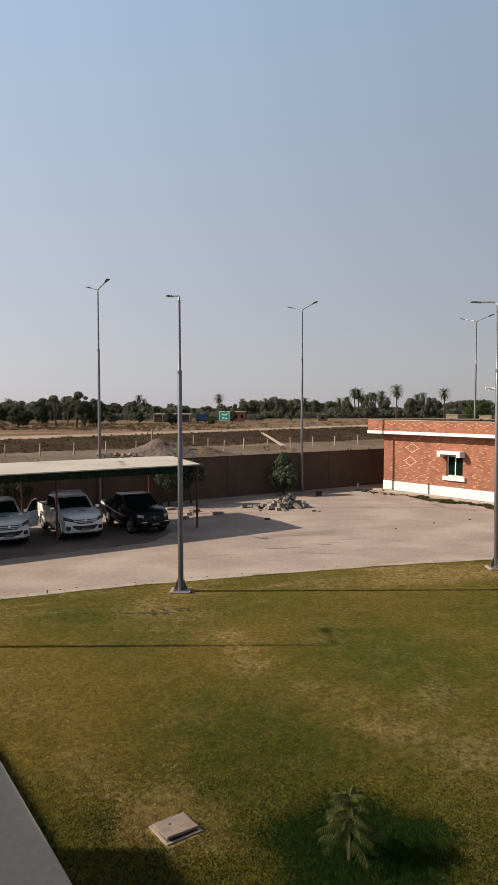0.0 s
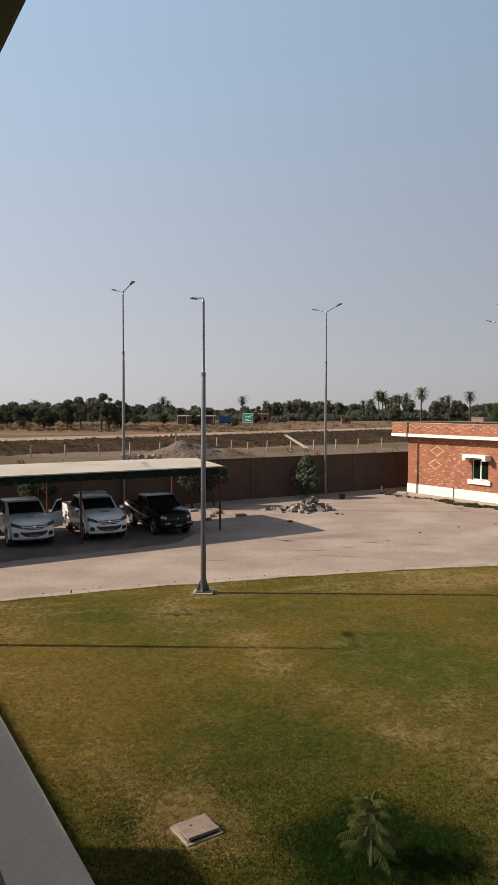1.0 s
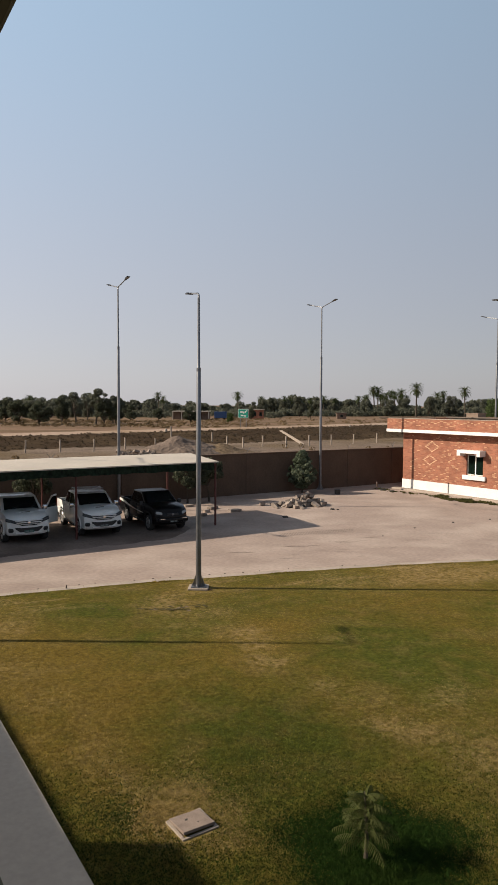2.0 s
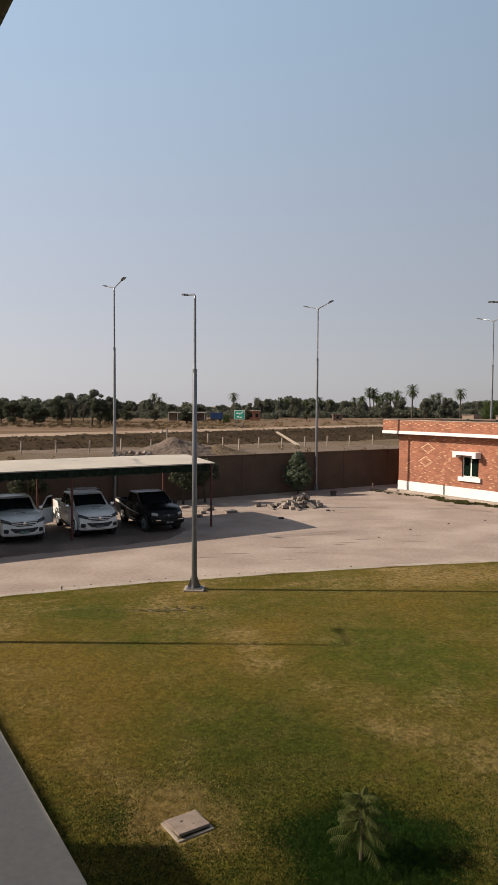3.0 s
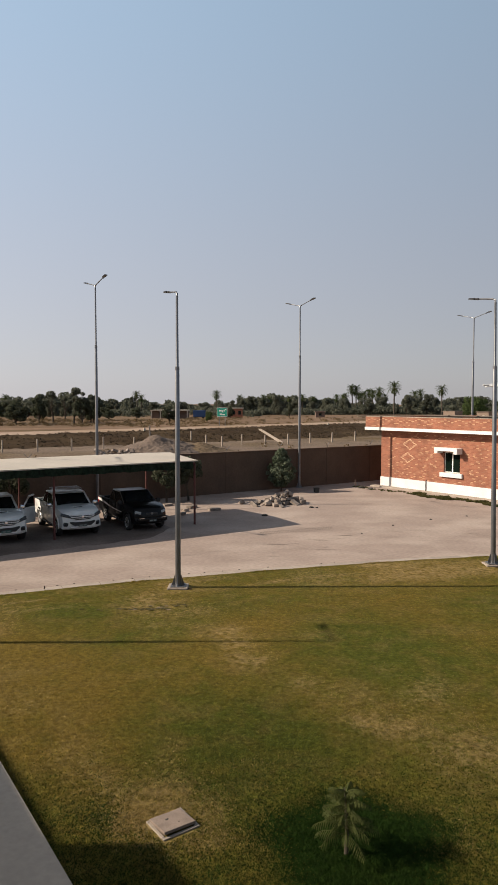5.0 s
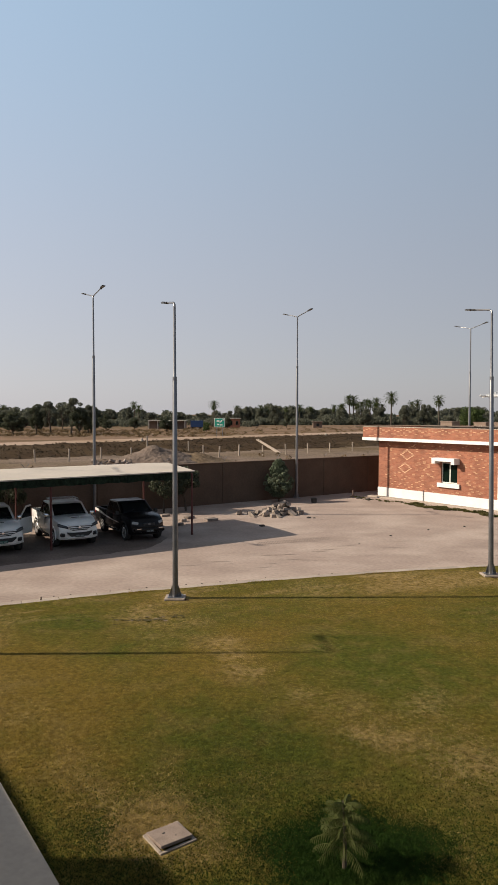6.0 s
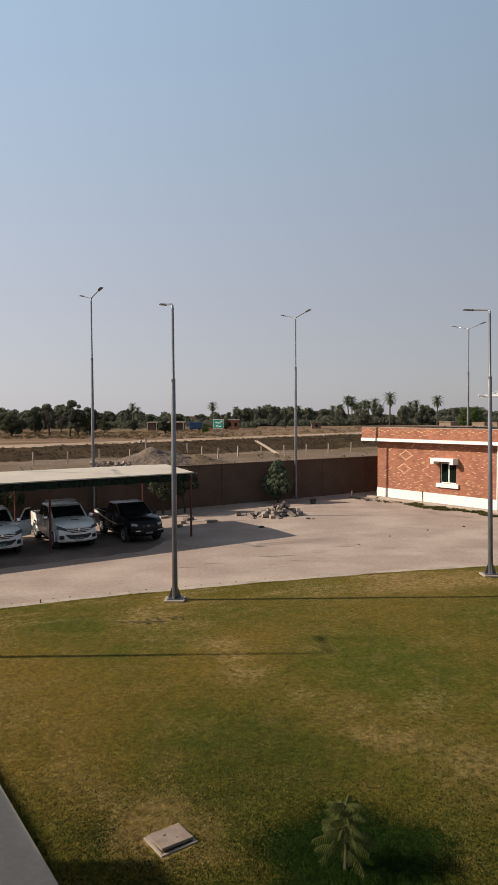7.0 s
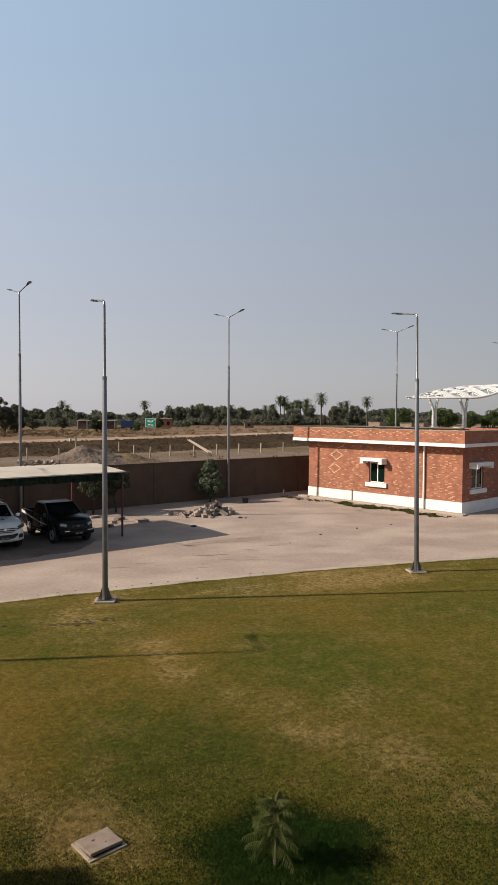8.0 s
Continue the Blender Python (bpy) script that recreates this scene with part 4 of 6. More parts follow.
        part("wiper", tubed([(1.13, s * 0.35 - 0.2, 1.24), (0.93, s * 0.35 + 0.22, 1.37)], 0.012, 5), M_TRIM, root)
    # nose
    if modern:
        part("grille", prism(bmesh.new(), [(-0.30, 0.0), (0.30, 0.0), (0.50, 0.12), (0.50, 0.20), (-0.50, 0.20), (-0.50, 0.12)], -0.03, 0.2, pose(2.522, 0, 0.79, 0, 0, 90)), M_TRIM, root, "black grille")
        for z, hw, th in ((0.985, 0.54, 0.014), (0.915, 0.50, 0.020), (0.84, 0.38, 0.012)):
            part("grille_bar", boxed(2.46, -hw, z - th, 2.562, hw, z + th, bevel=0.008), M_STRIPE, root, "silver grille bar")
        part("badge", lathe([(0.062, 0), (0.062, 0.02), (0.03, 0.026)], 16), M_CHROME, root).matrix_basis = pose(2.562, 0, 0.915, 0, 0, -90)
        part("lower_intake", prism(bmesh.new(), [(-0.36, 0.0), (0.36, 0.0), (0.52, 0.12), (0.54, 0.19), (0.30, 0.165), (-0.30, 0.165), (-0.54, 0.19), (-0.52, 0.12)], -0.025, 0.1, pose(2.545, 0, 0.535, 0, 0, 90)), M_TRIM, root, "black lower intake")
        part("skid_lip", boxed(2.40, -0.52, 0.455, 2.55, 0.52, 0.515, bevel=0.02), body_mat, root, soft=True)
        sc = bmesh.new()
        box(sc, 1.42, -0.24, 1.17, 1.82, 0.24, 1.275, bevel=0.025)
        scoop = part("bonnet_scoop", sc, body_mat, root, soft=True)
        part("slot", boxed(1.78, -0.19, 1.215, 1.832, 0.19, 1.262), M_TRIM, scoop)
    else:
        part("grille", boxed(2.38, -0.30, 0.78, 2.515, 0.30, 0.92, bevel=0.03), M_TRIM, root, "black grille")
        part("badge", lathe([(0.06, 0), (0.06, 0.02), (0.03, 0.026)], 16), M_STEEL, root).matrix_basis = pose(2.52, 0, 0.87, 0, 0, -90)
        part("bumper", boxed(2.38, -0.76, 0.50, 2.62, 0.76, 0.70, bevel=0.05), body_mat, root, soft=True)
        for s in (-1, 1):
            part("bumper_trim", boxed(2.61, s * 0.44, 0.665, 2.632, s * 0.68, 0.69), M_CHROME, root)
            sw = prism(bmesh.new(), [(-2.62, 1.00), (-2.62, 1.14), (-2.35, 1.13), (-1.75, 1.06), (-1.05, 0.95), (-0.2, 0.86), (0.95, 0.80), (0.95, 0.775), (-0.2, 0.80), (-1.1, 0.86), (-1.8, 0.94), (-2.2, 0.985)], 0.921 if s > 0 else -0.927, 0.927 if s > 0 else -0.921)
            part("decal", sw, M_STRIPE, root, "sweeping silver side stripe")
    px = 2.565 if modern else 2.635
    plate = part("number_plate", boxed(px - 0.02, -0.19, 0.50, px + 0.012, 0.19, 0.61), (M_DARKPLATE if rack else M_PLATE) if modern else M_DARKPLATE, root, "number plate with unreadable bars")
    for k, (a, b) in enumerate(((-0.15, -0.02), (0.03, 0.15))):
        part("plate_bar", boxed(px + 0.012, a, 0.53, px + 0.016, b, 0.58), M_PLATEBAR, plate)
    if rack:
        for y in (-0.62, 0.62):
            part("roof_rail", tubed([(0.2, y, 1.80), (0.12, y, 1.86), (-0.7, y, 1.86), (-0.78, y, 1.80)], 0.022, 8), M_STEEL, root, "roof rail")
        for x in (0.0, -0.35, -0.65):
            part("cross_bar", boxed(x - 0.03, -0.64, 1.862, x + 0.03, 0.64, 1.885), M_STEEL, root)
    return root


def heading(x, y, hx, hy):
    return pose(x, y, 0.003, 0, 0, math.degrees(math.atan2(hy, hx)))


pickup("silver-white pickup truck with its front door open", heading(-10.83, 29.25, 0.515, -0.857), M_CARWHITE, open_door=True, scale=0.985)
pickup("silver-white pickup truck with roof rails under the carport", heading(-8.07, 30.8, 0.49, -0.872), M_CARWHITE, rack=True, scale=0.98)
pickup("older black pickup truck with silver side stripes", heading(-5.31, 32.05, 0.51, -0.86), M_CARBLACK, modern=False, scale=0.925)


# ---- trees ----
def leaf_mat(name, a, b):
    m = mat(name, a, b, 0.8, 0.7, fine=0.3)
    bs = m.node_tree.nodes["Principled BSDF"]
    bs.inputs["Specular IOR Level"].default_value = 0.1
    n, l = m.node_tree.nodes, m.node_tree.links
    tr = n.new("ShaderNodeBsdfTranslucent")      # light through the thin leaves
    l.new(bs.inputs["Base Color"].links[0].from_socket, tr.inputs["Color"])
    mx = n.new("ShaderNodeMixShader")
    mx.inputs[0].default_value = 0.35
    l.new(bs.outputs[0], mx.inputs[1])
    l.new(tr.outputs[0], mx.inputs[2])
    l.new(mx.outputs[0], n["Material Output"].inputs["Surface"])
    return m


# These two are paled towards grey to carry the distance haze.
M_LEAF = leaf_mat("dark_foliage", (0.060, 0.068, 0.044), (0.084, 0.092, 0.060))
M_HAZE_LEAF = leaf_mat("hazed_foliage", (0.090, 0.096, 0.070), (0.118, 0.122, 0.092))
M_LEAF3 = leaf_mat("fresh_foliage", (0.05, 0.075, 0.026), (0.075, 0.100, 0.036))
M_FROND = leaf_mat("palm_frond", (0.045, 0.060, 0.024), (0.07, 0.085, 0.035))
M_BARK = mat("bark", (0.075, 0.058, 0.042), (0.05, 0.039, 0.03), 3.0, 0.95, bump=0.6, fine=0.3)
M_DRY = mat("dry_brush", (0.165, 0.105, 0.048), (0.105, 0.075, 0.036), 1.0, 0.95, fine=0.3)


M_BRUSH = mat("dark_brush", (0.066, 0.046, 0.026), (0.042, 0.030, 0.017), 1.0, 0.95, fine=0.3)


def leaf_cloud(rng, blobs, count, size):
    """Many small leaf quads spread through ball-shaped clumps: (x, y, z, radius)."""
    bl = np.array(blobs)
    w = bl[:, 3] ** 2
    pick = rng.choice(len(bl), size=count, p=w / w.sum())
    d = rng.normal(size=(count, 3))
    d /= np.linalg.norm(d, axis=1)[:, None]
    r = bl[pick, 3] * (0.55 + 0.5 * rng.random(count) ** 0.6)
    c = bl[pick, :3] + d * r[:, None] * np.array([1, 1, 0.85])
    a = rng.normal(size=(count, 3)) + d * 1.5
    a /= np.linalg.norm(a, axis=1)[:, None]
    b = np.cross(a, rng.normal(size=(count, 3)))
    b /= np.linalg.norm(b, axis=1)[:, None]
    c2 = np.cross(a, b)
    s = size * (0.6 + 0.8 * rng.random(count))[:, None]
    v = np.stack([c - b * s, c - c2 * s * 0.55, c + b * s, c + c2 * s * 0.55], 1).reshape(-1, 3)
    f = np.arange(count * 4).reshape(-1, 4)
    return v, f


def cloud_mesh(name, v, f, material):
    me = bpy.data.meshes.new(name)
    me.from_pydata(v.tolist(), [], f.tolist())
    me.materials.append(material)
    return me


def make_tree(seed, height, spread, leaf, label, leaves=900, size=0.22, open_crown=False, trunk=0.3, name="tree", category="tree"):
    """Tapered trunk, limbs, and an uneven crown of leaf clumps."""
    rng = np.random.default_rng(seed)
    rnd = random.Random(seed)
    root = thing(name, label, category, "distant trees" if category == "tree" else "")
    b = bmesh.new()
    fork = height * trunk
    r0 = max(0.03, height * 0.022)
    lean = (rnd.uniform(-0.05, 0.05) * height, rnd.uniform(-0.05, 0.05) * height)
    tube(b, [(0, 0, -0.15), (lean[0] * 0.3, lean[1] * 0.3, fork * 0.5), (lean[0], lean[1], fork)], [r0 * 1.25, r0, r0 * 0.8], 7)
    blobs = []
    n = 7 if open_crown else 13
    for i in range(n):
        a = 2 * math.pi * i / n + rnd.uniform(-0.5, 0.5)
        rr = spread * rnd.uniform(0.25, 0.75)
        z = rnd.uniform(fork + 0.15 * height, height * 0.86)
        tip = Vector((lean[0] + rr * math.cos(a), lean[1] + rr * math.sin(a), z))
        start = Vector((lean[0], lean[1], fork * rnd.uniform(0.8, 1.0)))
        mid = start.lerp(tip, 0.5) + Vector((0, 0, 0.08 * height))
        tube(b, [start, mid, tip], [r0 * 0.5, r0 * 0.32, r0 * 0.12], 5)
        blobs.append((*tip, spread * rnd.uniform(0.18, 0.38) * (0.8 if open_crown else 1)))
    blobs.append((lean[0], lean[1], height - spread * 0.33, spread * 0.36))
    if not open_crown:
        for i in range(7):
            a = rnd.uniform(0, 6.28)
            blobs.append((lean[0] + spread * 0.5 * math.cos(a), lean[1] + spread * 0.5 * math.sin(a), fork + (height - fork) * rnd.uniform(0.1, 0.6), spread * rnd.uniform(0.25, 0.36)))
    part("trunk", b, M_BARK, root)
    v, f = leaf_cloud(rng, blobs, leaves, size)
    v[:, 2] = np.maximum(v[:, 2], 0.05)
    o = new("crown", cloud_mesh("crown", v, f, leaf))
    o.parent = root
    return root


def make_palm(seed, height, label, frond=2.6, count=46):
    """Date palm: rough trunk and a head of drooping feathered fronds."""
    rnd = random.Random(seed)
    root = thing("palm_tree", label, "palm tree", "distant palm trees")
    b = bmesh.new()
    lx, ly = rnd.uniform(-0.6, 0.6), rnd.uniform(-0.6, 0.6)
    tube(b, [(0, 0, -0.2), (lx * 0.3, ly * 0.3, height * 0.5), (lx, ly, height)], [0.32, 0.24, 0.26], 8)
    part("trunk", b, M_BARK, root)
    vs, fs = [], []
    for i in range(count):
        a = i * 2.39996
        ang = 1.45 - 2.35 * (i / count)
        L = frond * rnd.uniform(0.68, 0.95)
        d = Vector((math.cos(a), math.sin(a), 0))
        side = Vector((-d.y, d.x, 0))
        p = Vector((lx, ly, height))
        k = 9
        for j in range(k):
            along = d * math.cos(ang) + Vector((0, 0, math.sin(ang)))
            q = p + along * (L / k)
            base = len(vs)                      # rib
            vs.extend([tuple(c) for c in (p + side * 0.05, p - side * 0.05, q - side * 0.04, q + side * 0.04)])
            fs.append((base, base + 1, base + 2, base + 3))
            ll = 0.21 * frond * math.sin(math.pi * (0.18 + 0.72 * j / k)) * rnd.uniform(0.8, 1.2)
            for e in (-1, 1):                   # leaflets swept towards the tip
                tip = q + side * e * ll * 0.72 + along * ll * 0.62 - Vector((0, 0, ll * rnd.uniform(0.1, 0.45)))
                w = along * L / k * 0.34
                base = len(vs)
                vs.extend([tuple(c) for c in (q - w, q + w, tip + w * 0.25, tip - w * 0.25)])
                fs.append((base, base + 1, base + 2, base + 3))
            p = q
            ang -= 0.125
    me = bpy.data.meshes.new("crown")
    me.from_pydata(vs, [], fs)
    me.materials.append(M_FROND)
    o = new("crown", me)
    o.parent = root
    part("dead_fronds", tubed([(lx, ly, height - 1.0), (lx, ly, height - 0.5), (lx, ly, height + 0.1)], [0.3, 0.52, 0.3], 8), M_DRY, root)
    return root


def put(proto, x, y, s=1.0, turn=0.0, wide=1.0, first=[]):
    m = pose(x, y, bank(x, y), 0, 0, turn) @ Matrix.Diagonal((s * wide, s * wide, s, 1))
    if proto.name not in first:
        first.append(proto.name)
        proto.matrix_world = m
        return proto
    o = copy_thing(proto, Matrix.Identity(4))
    o.matrix_basis = m
    return o


ROUND = [make_tree(11 + i, 7.2, 3.0, M_LEAF, "dark round-crowned tree standing in dry fields", 7000, 0.16, trunk=0.1) for i in range(3)]
WISPY = [make_tree(31 + i, 9.5, 3.2, M_HAZE_LEAF, "tall thin tree with a wispy open crown", 2600, 0.17, True, 0.42) for i in range(2)]
BUSHY = [make_tree(51 + i, 8.0, 4.2, M_HAZE_LEAF, "broad tree in the far fields, leaves greyed for haze", 6500, 0.24, trunk=0.1) for i in range(3)]
FRESH = [make_tree(71 + i, 7.0, 4.4, M_LEAF3, "fresh green bushy tree beyond the yard", 6000, 0.2, trunk=0.06) for i in range(2)]
PALMS = [make_palm(91 + i, 10.5, "tall date palm above the far trees", 3.3 + 0.25 * i) for i in range(3)]

# x, y, size, width against height
ROUND_AT = [(-64.0, 174.8, 0.9, 1.2), (-57.4, 171.6, 0.85, 1.4), (-53.5, 177.7, 1.04, 0.85), (-43.0, 180.5, 0.98, 1.05), (-41.3, 186.4, 0.81, 1.1), (-42.2, 211.3, 0.74, 1.1),
            (-35.0, 221.1, 0.57, 1.2), (-21.9, 197.6, 0.66, 1.35), (-5.0, 222.9, 0.61, 0.66), (15.8, 245.9, 0.76, 0.7), (-74.9, 194.6, 0.91, 1.0), (-74.9, 182.5, 0.95, 1.1), (-79.7, 181.2, 1.09, 1.0)]
for i, (x, y, s, w) in enumerate(ROUND_AT):
    put(ROUND[i % 3], x, y, s, i * 67, w)
for i, (x, y, s, w) in enumerate([(-52.9, 188.8, 0.9, 1.2), (-54.6, 207.5, 0.78, 1.0), (-45.1, 179.9, 1.0, 1.1), (-42.0, 186.2, 0.81, 0.9), (-53.6, 284.9, 0.73, 1.05), (-5.5, 304.9, 0.69, 1.3)]):
    put(WISPY[i % 2], x, y, s, i * 80, w)
BUSHY_AT = [(-90.5, 257.6, 0.82, 1.5), (-82.8, 260.7, 0.76, 1.5), (-63.8, 227.8, 0.83, 0.8), (-62.5, 237.2, 0.73, 0.9), (-98.0, 254.6, 0.85, 1.2), (-49.8, 300.4, 1.04, 0.5), (-42.8, 318.9, 0.73, 1.0),
            (-31.4, 324.1, 0.77, 1.2), (-18.7, 314.0, 0.71, 1.2), (-1.9, 321.3, 1.0, 0.65), (3.7, 323.7, 1.1, 0.7), (14.3, 299.4, 1.15, 0.77), (9.3, 342.7, 0.96, 1.0), (25.4, 350.0, 0.98, 0.86)]
BUSHY_EAST = [(34.4, 354.1, 1.03, 0.83), (43.6, 358.3, 1.01, 1.0), (47.9, 327.1, 0.99, 0.92), (56.6, 316.3, 1.0, 1.07), (66.8, 335.0, 1.06, 0.89), (76.6, 324.2, 1.2, 0.66), (86.9, 328.4, 1.26, 0.74),
              (89.7, 361.1, 1.19, 0.86), (102.1, 366.4, 1.1, 0.63), (112.4, 354.0, 1.11, 1.1), (122.5, 358.2, 1.09, 1.14)]
for i, (x, y, s, w) in enumerate(BUSHY_AT + BUSHY_EAST):
    put(BUSHY[i % 3], x, y, s, i * 53, w)
for i, (x, y, s) in enumerate([(67, 200, 0.95), (72, 212, 0.9), (86, 215, 1.0), (92, 222, 0.95), (98, 218, 0.9), (106, 220, 1.0), (118, 235, 1.1)]):
    put(FRESH[i % 2], x, y, s, i * 71)
put(FRESH[0], -10.6, 200.8, 0.43, 20, 0.7)
PALM_AT = [(-49.7, 315.8, 0.88), (-45.8, 302.2, 0.72), (-13.3, 316.3, 0.89), (8.5, 342.3, 0.79), (27.8, 334.2, 0.79), (35.3, 354.5, 0.72), (54.3, 345.7, 1.19), (56.1, 346.5, 1.15), (63.7, 367.4, 0.98), (66.6, 368.8, 1.08), (65.3, 350.5, 0.98),
           (73.2, 371.8, 1.12), (75.9, 373.0, 0.87), (63.8, 293.4, 1.18), (94.1, 381.3, 0.98), (93.3, 362.6, 1.06), (90.9, 316.1, 1.1), (51.5, 361.9, 0.81), (23.0, 367.5, 0.75), (-93.8, 268.2, 0.69), (12.9, 362.7, 0.71),
           (58.6, 352.0, 0.86), (49.6, 340.0, 0.84), (70.0, 360.0, 0.88), (61.0, 362.0, 0.92), (47.0, 351.0, 0.8), (-2.5, 352.0, 0.76), (18.5, 352.0, 0.74)]
for i, (x, y, s) in enumerate(PALM_AT):
    put(PALMS[i % 3], x, y, s, i * 47)


def far_woods():
    """Ragged belt of far trees along the horizon."""
    rng = np.random.default_rng(5)
    rnd = random.Random(5)
    blobs = []
    x = -330.0
    while x < 360:
        y = 400 + 40 * math.sin(x * 0.011) + rnd.uniform(-25, 25)
        h = rnd.uniform(5.8, 10.0) * (0.85 + 0.2 * math.sin(x * 0.05))
        r = rnd.uniform(2.4, 4.4)
        z = r * 0.5
        while z < h - r * 0.4:
            blobs.append((x + rnd.uniform(-2, 2), y + rnd.uniform(-3, 3), z, r * rnd.uniform(0.7, 1.1)))
            z += r * 0.8
        x += rnd.uniform(1.0, 2.6)
    v, f = leaf_cloud(rng, blobs, 200000, 0.72)
    under = []                               # thickets that fill the groves nearer by
    for i in range(620):
        x = rnd.uniform(8, 150) if i < 400 else rnd.uniform(-125, 8)
        y = 318 + 0.28 * x + rnd.uniform(-14, 14) if x > 8 else 300 + rnd.uniform(-30, 40)
        r = rnd.uniform(0.9, 2.3)
        h = rnd.uniform(1.0, 5.0) if x > 40 else rnd.uniform(0.8, 3.2)
        under.append((x, y, h * (0.6 + 0.4 * noise.noise(Vector((x * 0.08, 0, 2)))), r))
    v2, f2 = leaf_cloud(rng, under, 70000, 0.42)
    v, f = np.concatenate([v, v2]), np.concatenate([f, f2 + len(v)])
    v[:, 2] = np.maximum(v[:, 2], 0.1)
    return tagged(new("far_woods", cloud_mesh("far_woods", v, f, M_HAZE_LEAF)), "belt of far trees along the horizon, greyed for haze", "woods", kind="stuff")


far_woods()


def scrub():
    """Dry bushes and weeds in the fields behind the road bank."""
    rng = np.random.default_rng(9)
    rnd = random.Random(9)
    blobs = []
    for i in range(1500):
        x = rnd.uniform(-105, 0) if i < 1250 else rnd.uniform(0, 90)
        y = rnd.uniform(150, 212) - 0.15 * x
        if x > -20 and rnd.random() < 0.5:
            y += 60
        r = rnd.uniform(0.2, 0.75)
        blobs.append((x, y, bank(x, y) + r * 0.3, r))
    v, f = leaf_cloud(rng, blobs, 90000, 0.12)
    v[:, 2] *= 0.85
    tagged(new("field_scrub", cloud_mesh("field_scrub", v, f, M_DRY)), "dry yellow scrub and reeds in the fields", "scrub", kind="stuff")
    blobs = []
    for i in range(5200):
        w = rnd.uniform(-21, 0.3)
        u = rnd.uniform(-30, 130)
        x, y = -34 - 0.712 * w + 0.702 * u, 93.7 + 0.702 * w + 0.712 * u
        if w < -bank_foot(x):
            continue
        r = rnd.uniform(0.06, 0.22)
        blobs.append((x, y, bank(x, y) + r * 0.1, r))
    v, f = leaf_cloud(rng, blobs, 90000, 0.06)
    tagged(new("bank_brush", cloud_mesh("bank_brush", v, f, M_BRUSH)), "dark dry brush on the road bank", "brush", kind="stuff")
    blobs = []
    for i in range(70):
        v0 = rnd.uniform(3, 38)
        u = rnd.uniform(-45, 35)
        p = Vector((*WALL_AT, 0)) + AX * u - NX * v0
        r = rnd.uniform(0.15, 0.5)
        blobs.append((p.x, p.y, bank(p.x, p.y) + r * 0.5, r))
    v, f = leaf_cloud(rng, blobs, 2600, 0.10)
    tagged(new("waste_ground_weeds", cloud_mesh("waste_ground_weeds", v, f, M_DRY)), "low dry weeds on the waste ground", "weeds", kind="stuff")


scrub()

# young trees and a shrub by the boundary wall
for x, y, h, sp, seed, lf in ((-4.5, 38.9, 2.6, 0.95, 5, 2600), (-3.3, 39.7, 2.65, 1.05, 6, 3400), (-11.7, 34.0, 2.7, 1.05, 7, 2800)):
    t = make_tree(200 + seed, h, sp, M_LEAF, "young leafy evergreen tree beside the boundary wall", lf, 0.07, trunk=0.36, name="young_tree", category="young tree")
    t.matrix_world = pose(x, y, 0)
    tagged(t, group="young trees by the wall")


def cone_shrub(x, y):
    """Evergreen shrub, broad below and drawn up to a point, on a short bare stem."""
    root = thing("shrub", "leafy evergreen shrub tapering to a point by the wall", "shrub")
    root.location = (x, y, 0)
    rng, rnd = np.random.default_rng(203), random.Random(203)
    b = bmesh.new()
    tube(b, [(0, 0, -0.1), (0.02, 0, 0.5), (0, 0.02, 1.5), (0.03, 0, 2.5)], [0.05, 0.045, 0.03, 0.01], 7)
    blobs = []
    for i in range(150):
        f = (i + 0.5) / 150
        z = 0.42 + 2.3 * f ** 1.15
        wide = float(np.interp(z, [0.4, 0.8, 1.2, 1.6, 2.1, 2.5, 2.8], [0.30, 0.72, 0.90, 0.82, 0.52, 0.24, 0.05]))
        a = i * 2.39996
        rr = wide * rnd.uniform(0.55, 1.05)
        tip = (rr * math.cos(a), rr * math.sin(a), z)
        blobs.append((*tip, rnd.uniform(0.07, 0.19)))
        if i % 5 == 0:
            tube(b, [(0, 0, z * 0.8), (tip[0] * 0.5, tip[1] * 0.5, z * 0.93), tip], [0.016, 0.011, 0.004], 5)
    part("stem", b, M_BARK, root)
    v, f = leaf_cloud(rng, blobs, 11000, 0.058)
    o = new("crown", cloud_mesh("crown", v, f, M_SHRUB))
    o.parent = root


M_SHRUB = leaf_mat("shrub_leaf", (0.082, 0.104, 0.062), (0.150, 0.172, 0.118))
cone_shrub(2.33, 43.9)


# ---- lawn grass ----
M_GRASS = turf("grass_blade", 1.0, 0.9)
M_STRAW = turf("straw_blade", 1.0, 0.9, ((0.178, 0.132, 0.047), (0.195, 0.138, 0.050), (0.235, 0.170, 0.075)))
M_LUSH_SHADE = turf("lush_shade_grass", 1.0, 0.4, ((0.011, 0.025, 0.004), (0.016, 0.029, 0.005), (0.022, 0.032, 0.006)))
KX = np.array([p.x for p in CURVE])
KY = np.array([p.y for p in CURVE])


